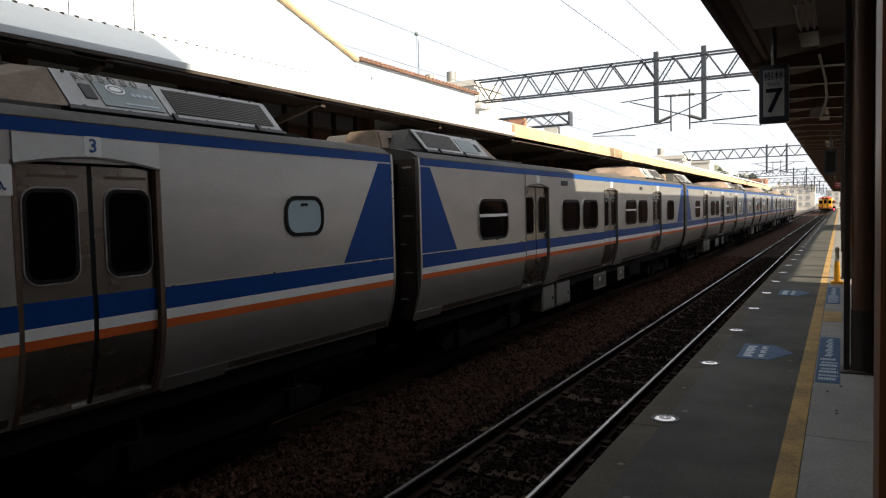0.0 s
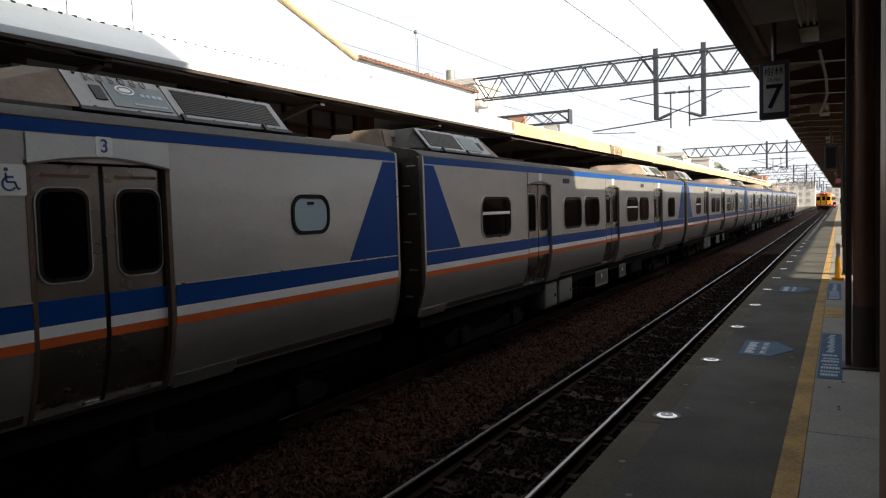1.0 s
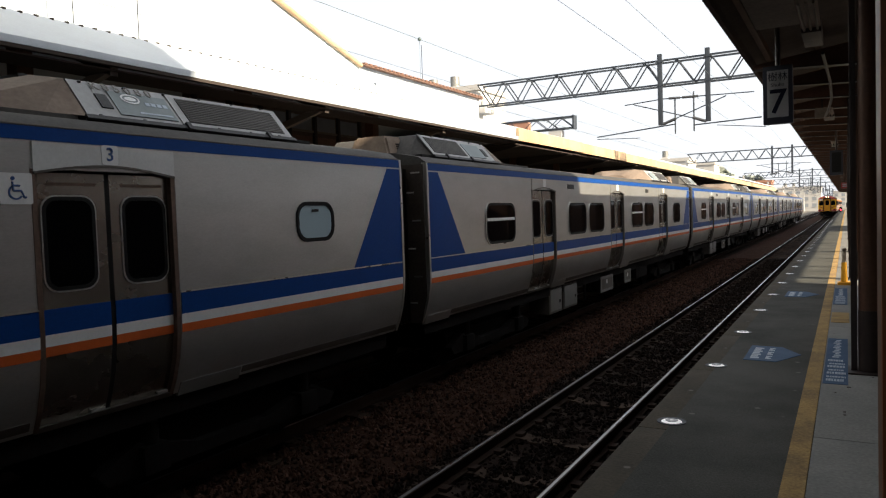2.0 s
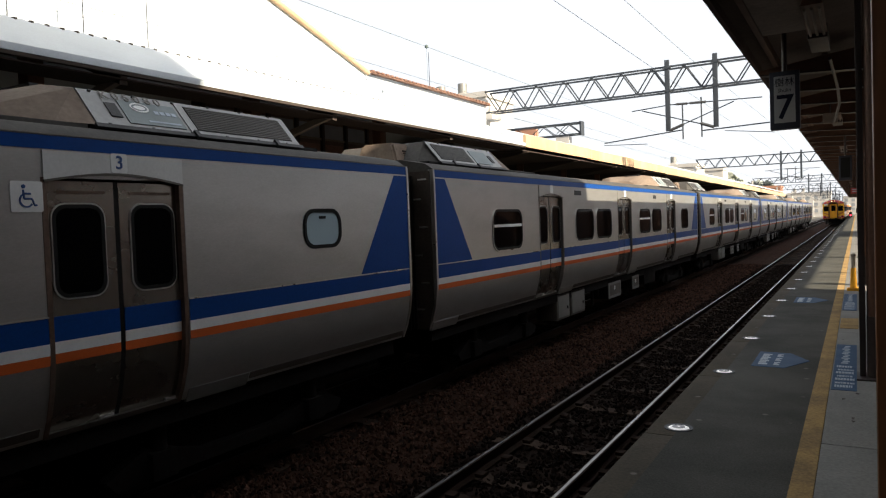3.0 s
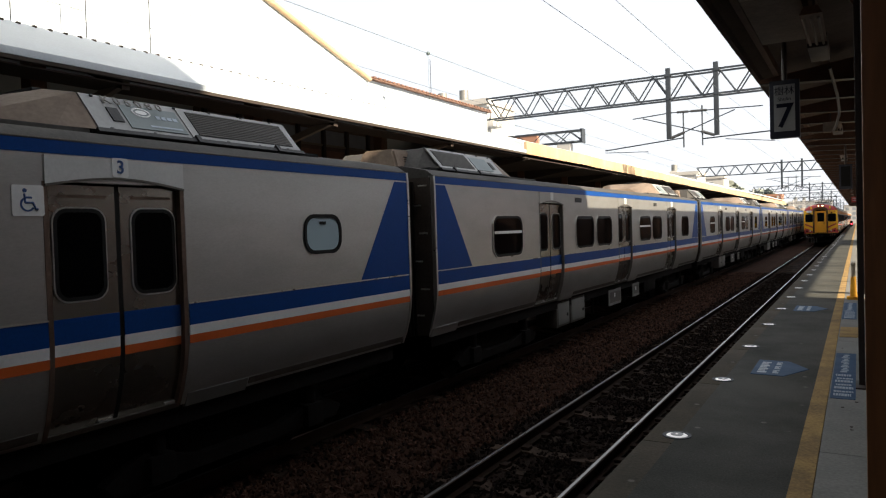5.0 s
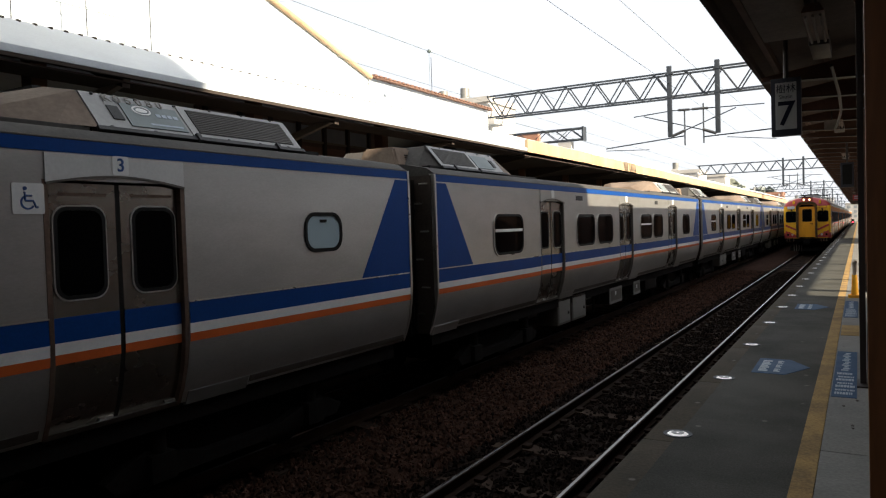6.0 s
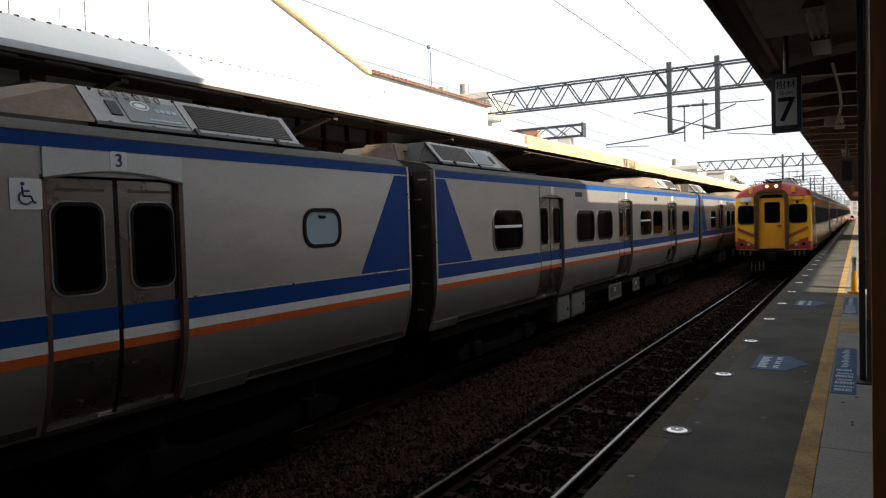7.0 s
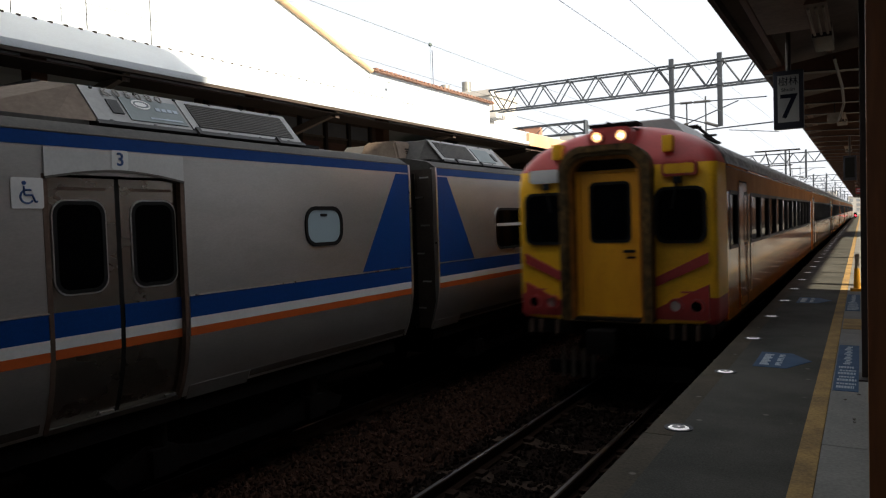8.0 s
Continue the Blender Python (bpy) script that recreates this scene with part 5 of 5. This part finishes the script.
def folded_pantograph(th, y):
    """Lowered frame lying on the roof behind the leading unit."""
    p = part("folded_pantograph", make(box, -0.65, y - 0.9, 3.86, 0.65, y + 0.9, 3.90), BLACK, th, "folded black pantograph")
    for sx in (-0.55, 0.55):
        part("lower_arm", make(bar, (sx, y - 0.9, 4.03), (sx, y + 0.8, 3.93), 0.028, 6), BLACK, p)
        part("upper_arm", make(bar, (sx * 0.7, y - 0.7, 3.94), (sx * 0.7, y + 0.9, 4.04), 0.024, 6), BLACK, p)
        for q in (-0.8, 0.7):
            part("insulator", make(bar, (sx, y + q, 3.70), (sx, y + q, 3.88), 0.05, 10), INSULATOR, p)
    for q in (-0.95, -0.70, 0.85):
        part("contact_strip", make(box, -0.58, y + q - 0.035, 4.02, 0.58, y + q + 0.035, 4.06), BLACK, p)


lead = yellow_car(9.75, True)
cab(lead)
yellow = [lead, yellow_car(29.75, False)]
for k in range(2, 8):
    yellow.append(copy_thing(yellow[1], pose(0, 9.75 + 20 * k, 0)))
pantograph(yellow[1], 3.2)
folded_pantograph(lead, 4.2)

# ---- overhead line ----
def truss(x0, x1, z0, z1, d, posts):
    """Parts of a lattice beam along x, at y = 0, of depth d."""
    th = thing("catenary_gantry", "grey steel lattice gantry carrying the overhead line", "gantry", group="catenary gantries")
    for y in (-d / 2, d / 2):
        for z in (z0, z1):
            part("chord", make(box, x0, y - 0.035, z - 0.035, x1, y + 0.035, z + 0.035), GALV, th)
        bay = 0.62
        n = int((x1 - x0) / bay)
        for i in range(n):
            xa = x0 + (x1 - x0) * i / n
            xb = x0 + (x1 - x0) * (i + 1) / n
            a, b = (z0, z1) if i % 2 else (z1, z0)
            part("brace", make(bar, (xa, y, a), (xb, y, b), 0.03, 6), GALV, th)
    for x in posts:
        p = part("drop_post", make(box, x - 0.09, -d / 2 - 0.16, 5.9, x + 0.09, -d / 2 - 0.02, z1 + 0.25, 0.01), GALV, th, "vertical drop post")
        part("clamp", make(box, x - 0.14, -d / 2 - 0.18, z1 - 0.1, x + 0.14, -d / 2, z1 - 0.02), GALV, p)
        part("clamp", make(box, x - 0.14, -d / 2 - 0.18, z0 - 0.06, x + 0.14, -d / 2, z0 + 0.02), GALV, p)
    y = -d / 2 - 0.1

    def rod(name, a, b, r=0.022, mat=GALV):
        part(name, make(bar, (a[0], y, a[1]), (b[0], y, b[1]), r, 8), mat, th)
    rod("top_arm", (-5.0, 6.85), (-3.45, 6.95))
    rod("top_arm", (-3.5, 6.95), (-0.05, 6.86))
    rod("insulator", (-3.22, 6.945), (-2.78, 6.93), 0.05, INSULATOR)
    rod("insulator", (-2.70, 6.93), (-2.08, 6.915), 0.05, INSULATOR)
    rod("centre_strut", (-2.98, 6.93), (-2.98, 5.52), 0.03)
    rod("centre_strut", (-2.26, 7.12), (-2.26, 5.55), 0.03)
    rod("stay", (-3.5, 5.92), (-1.05, 6.82))
    rod("stay", (-1.75, 5.90), (-4.6, 6.83))
    rod("insulator", (-3.45, 5.94), (-2.95, 6.12), 0.06, INSULATOR)
    rod("insulator", (-1.8, 5.90), (-2.3, 6.1), 0.06, INSULATOR)
    rod("register_arm", (-3.0, 5.90), (-6.2, 5.64), 0.026)
    rod("register_arm", (-2.26, 5.80), (0.2, 5.88), 0.026)
    rod("steady_arm", (-6.2, 5.55), (-4.4, 5.46), 0.014)
    rod("steady_arm", (-1.4, 5.72), (0.35, 5.50), 0.014)
    return th


def gantry_mast(m):
    th = thing("gantry_mast", "grey concrete mast at the end of a gantry", "mast", m, "gantry masts")
    part("shaft", make(bar, (0, 0, -0.5), (0, 0, 8.2), 0.24, 16, 0.17), PLASTER, th)
    part("cap", make(box, -0.45, -0.5, 7.2, 0.55, 0.5, 7.45, 0.04), PLASTER, th)
    return th


g0 = truss(-11.8, 6.0, 7.54, 8.50, 0.55, (-3.55, -1.72))
g0.matrix_basis = pose(0, 30.1, 0)
gm = gantry_mast(pose(-11.9, 30.1, 0))
for y in (80, 128, 170, 212, 260, 320):
    copy_thing(g0, pose(0, y, -0.25 if y < 100 else -0.6))
    copy_thing(gm, pose(-11.9, y, -0.6))
    copy_thing(gm, pose(4.9 if y > 150 else 13.5, y, -0.6))


def side_truss():
    th = thing("lattice_cantilever", "grey lattice cantilever beam over the far tracks", "gantry", pose(-14.1, 50, 0))
    for y in (-0.3, 0.3):
        for z in (8.6, 9.4):
            part("chord", make(box, -9, y - 0.05, z - 0.05, 0, y + 0.05, z + 0.05), GALV, th)
        for i in range(9):
            a, b = (8.6, 9.4) if i % 2 else (9.4, 8.6)
            part("brace", make(bar, (-9 + i, y, a), (-8 + i, y, b), 0.03, 6), GALV, th)
    part("end_frame", make(box, -0.06, -0.35, 8.5, 0.06, 0.35, 9.5), GALV, th)
    for x in (-1.2, 0.0):
        part("knee", make(bar, (x, 0, 8.6), (x - 1.0, 0, 9.4), 0.05, 6), GALV, th)
    part("mast", make(box, -5.2, -0.3, -0.5, -3.5, 0.3, 9.3), RUST_WALL, th, "rust-red mast panel")
    part("post", make(box, -1.9, -0.3, -0.5, -0.9, 0.3, 8.5), PLASTER, th, "grey post")


side_truss()


def wire(pts, r, label):
    bm = bmesh.new()
    for a, b in zip(pts, pts[1:]):
        bar(bm, a, b, r, 5)
    solid("overhead_wire", bm, WIRE, label, "wire", "overhead wires")


wire([(0.0, -20, 5.05), (0.0, 400, 5.05)], 0.003, "bare contact wire over the track")
wire([(0.0, -20, 5.95), (0.0, 4, 5.78), (0.0, 16, 5.80), (0.0, 30, 6.10), (0.0, 55, 5.7), (0.0, 80, 6.1), (0.0, 200, 5.9)], 0.0035, "bare messenger wire over the track")
wire([(-3.65, -20, 5.1), (-3.65, 400, 5.1)], 0.003, "bare contact wire over the silver train")
wire([(-7.3, -20, 6.06), (-7.3, 60, 6.12)], 0.005, "thin dark cable above the opposite canopy")
wire([(-7.3, -20, 6.16), (-7.3, 60, 6.02)], 0.003, "thin dark cable above the opposite canopy")
wire([(-7.3, -20, 7.30), (-7.3, 17.2, 7.45), (-7.3, 60, 7.50)], 0.006, "thin dark cable above the opposite canopy")


def line_ball():
    th = thing("line_ball", "small dark ball insulator hanging on a thin cable", "insulator", pose(-7.3, 17.2, 7.45))
    bm = bmesh.new()
    bmesh.ops.create_uvsphere(bm, u_segments=12, v_segments=8, radius=0.055)
    part("ball", bm, WIRE, th)
    part("tail", make(bar, (0, 0, -1.3), (0, 0, 0), 0.004, 5), WIRE, th)


line_ball()


for py, pz in ((6.15, 7.4), (7.38, 7.4), (8.62, 6.9), (20.15, 8.1)):
    bm = bmesh.new()
    bar(bm, (-8.0 if py < 10 else -9.0, py, 5.84 if py < 10 else 6.9), (-8.0 if py < 10 else -9.0, py, pz), 0.010, 6)
    solid("roof_rod", bm, GALV, "thin steel rod standing on the canopy roof", "rod", "roof rods")


# ---- the distance ----
def far_building(m, w, d, h, storeys, mat, tanks, label):
    th = thing("building", label, "building", m, "distant buildings")
    part("wall", make(box, -w / 2, 0, -0.5, w / 2, d, h), mat, th)
    part("parapet", make(box, -w / 2 - 0.2, -0.2, h, w / 2 + 0.2, d + 0.2, h + 0.7), mat, th)
    for s in range(storeys):
        for i in range(int(w / 3)):
            x = -w / 2 + 1.5 + 3 * i
            z = 1.2 + s * (h - 1) / storeys
            # Pale panes in place of dark glass carry the distance haze.
            wn_ = part("window", make(box, x - 0.8, -0.05, z, x + 0.8, 0.1, z + 1.4), FAR_PANE, th)
            part("sill", make(box, x - 0.9, -0.2, z - 0.1, x + 0.9, 0.0, z), mat, wn_)
    for i in range(tanks):
        t = part("water_tank", make(bar, (-w / 3 + i * 3.2, 2, h + 1.1), (-w / 3 + i * 3.2, 2, h + 2.4), 0.6, 14), TANK, th, "steel roof tank")
        part("tank_stand", make(box, -w / 3 + i * 3.2 - 0.7, 1.3, h + 0.7, -w / 3 + i * 3.2 + 0.7, 2.7, h + 1.1), PLASTER, t)
    return th


far_building(pose(-41.1, 80, 0), 9, 8, 18.0, 5, PLASTER, 2, "grey plaster house with roof tanks")
far_building(pose(-27.6, 150, 0), 6, 8, 12.0, 4, PLASTER, 1, "pale plaster house with flat roof")
far_building(pose(-28.2, 190, 0), 4.8, 8, 13.2, 5, PLASTER, 0, "narrow grey house behind the canopy")
far_building(pose(-24, 240, 0), 14, 8, 9.5, 3, RUST_WALL, 1, "low reddish house by the line")
far_building(pose(-14, 330, 0), 16, 8, 9.0, 3, PLASTER, 2, "pale house at the end of the line")
far_building(pose(12, 420, 0), 30, 8, 8.0, 3, PLASTER, 0, "low grey building at the end of the line")


def hill():
    bm = bmesh.new()
    rng = random.Random(9)
    for k in range(700):
        x = rng.uniform(-98, -14)
        t = (x + 56) / 42
        top = 23 * max(0.12, 1 - t * t) * (0.85 + 0.3 * noise.noise((x * 0.08, 0, 2)))
        z = rng.uniform(0.25, 1.0) * top
        m = bmesh.new()
        bmesh.ops.create_icosphere(m, subdivisions=1, radius=rng.uniform(1.2, 2.8))
        for v in m.verts:
            v.co *= rng.uniform(0.7, 1.3)
            v.co += Vector((x, 400 + 30 * (1 - z / 25) * -1 + rng.uniform(-5, 5), z))
        join(bm, m)
    solid("wooded_hill", bm, LEAF, "distant wooded hill in haze-paled grey-green", "trees", kind="stuff")


hill()


def signal(x, y, h, label):
    th = thing("signal_mast", label, "signal", pose(x, y, TOP), "signals")
    part("mast", make(bar, (0, 0, 0), (0, 0, h), 0.06, 10), GALV, th)
    part("head", make(box, -0.2, -0.1, h - 0.2, 0.2, 0.1, h + 0.5, 0.03), BLACK, th)
    part("lens", make(bar, (0, -0.13, h + 0.05), (0, -0.09, h + 0.05), 0.11, 12), LAMP_RED, th, "glowing red lens")
    return th


signal(3.1, 118, 1.0, "low red signal lamp at the platform's end")


def red_board():
    th = thing("hanging_board", "red hanging board with pale bars under the canopy", "sign", pose(2.93, 60, 3.77))
    part("board", make(box, -0.30, -0.04, -0.20, 0.30, 0.04, 0.20, 0.01), RED, th)
    for z in (-0.08, 0.06):
        part("print_bar", make(box, -0.22, -0.046, z, 0.22, -0.04, z + 0.06), PALE_PRINT, th)
    for x in (-0.2, 0.2):
        part("hanger", make(bar, (x, 0, 0.2), (x, 0, 0.9), 0.012, 6), BROWN_DARK, th)


red_board()
signal(2.2, 122, 0.4, "low red signal lamp at the platform's end")
signal(3.9, 124, 0.9, "low red signal lamp at the platform's end")


def motions():
    still = ((0.0, -0.112), (0.1, -0.078), (0.2, -0.046), (0.3, -0.020), (0.4, -0.005), (0.5, 0.0), (8.0, 0.0))
    for ob in silver:
        x, y, z = ob.location
        walk(ob, [(t, pose(x, y + d, z)) for t, d in still])
        for w in [c for c in ob.children if c.name.startswith("wheel")]:
            q = w.location.copy()
            walk(w, [(t, pose(q.x, q.y, q.z, -math.degrees(d / 0.42))) for t, d in still])
    way = ((0.0, 187.0), (2.0, 142.5), (3.5, 109.0), (4.5, 86.6), (6.0, 53.3), (7.0, 31.4), (7.5, 20.45), (8.0, 9.75))
    for k, ob in enumerate(yellow):
        walk(ob, [(t, pose(0, y + 20 * k, 0)) for t, y in way])


motions()
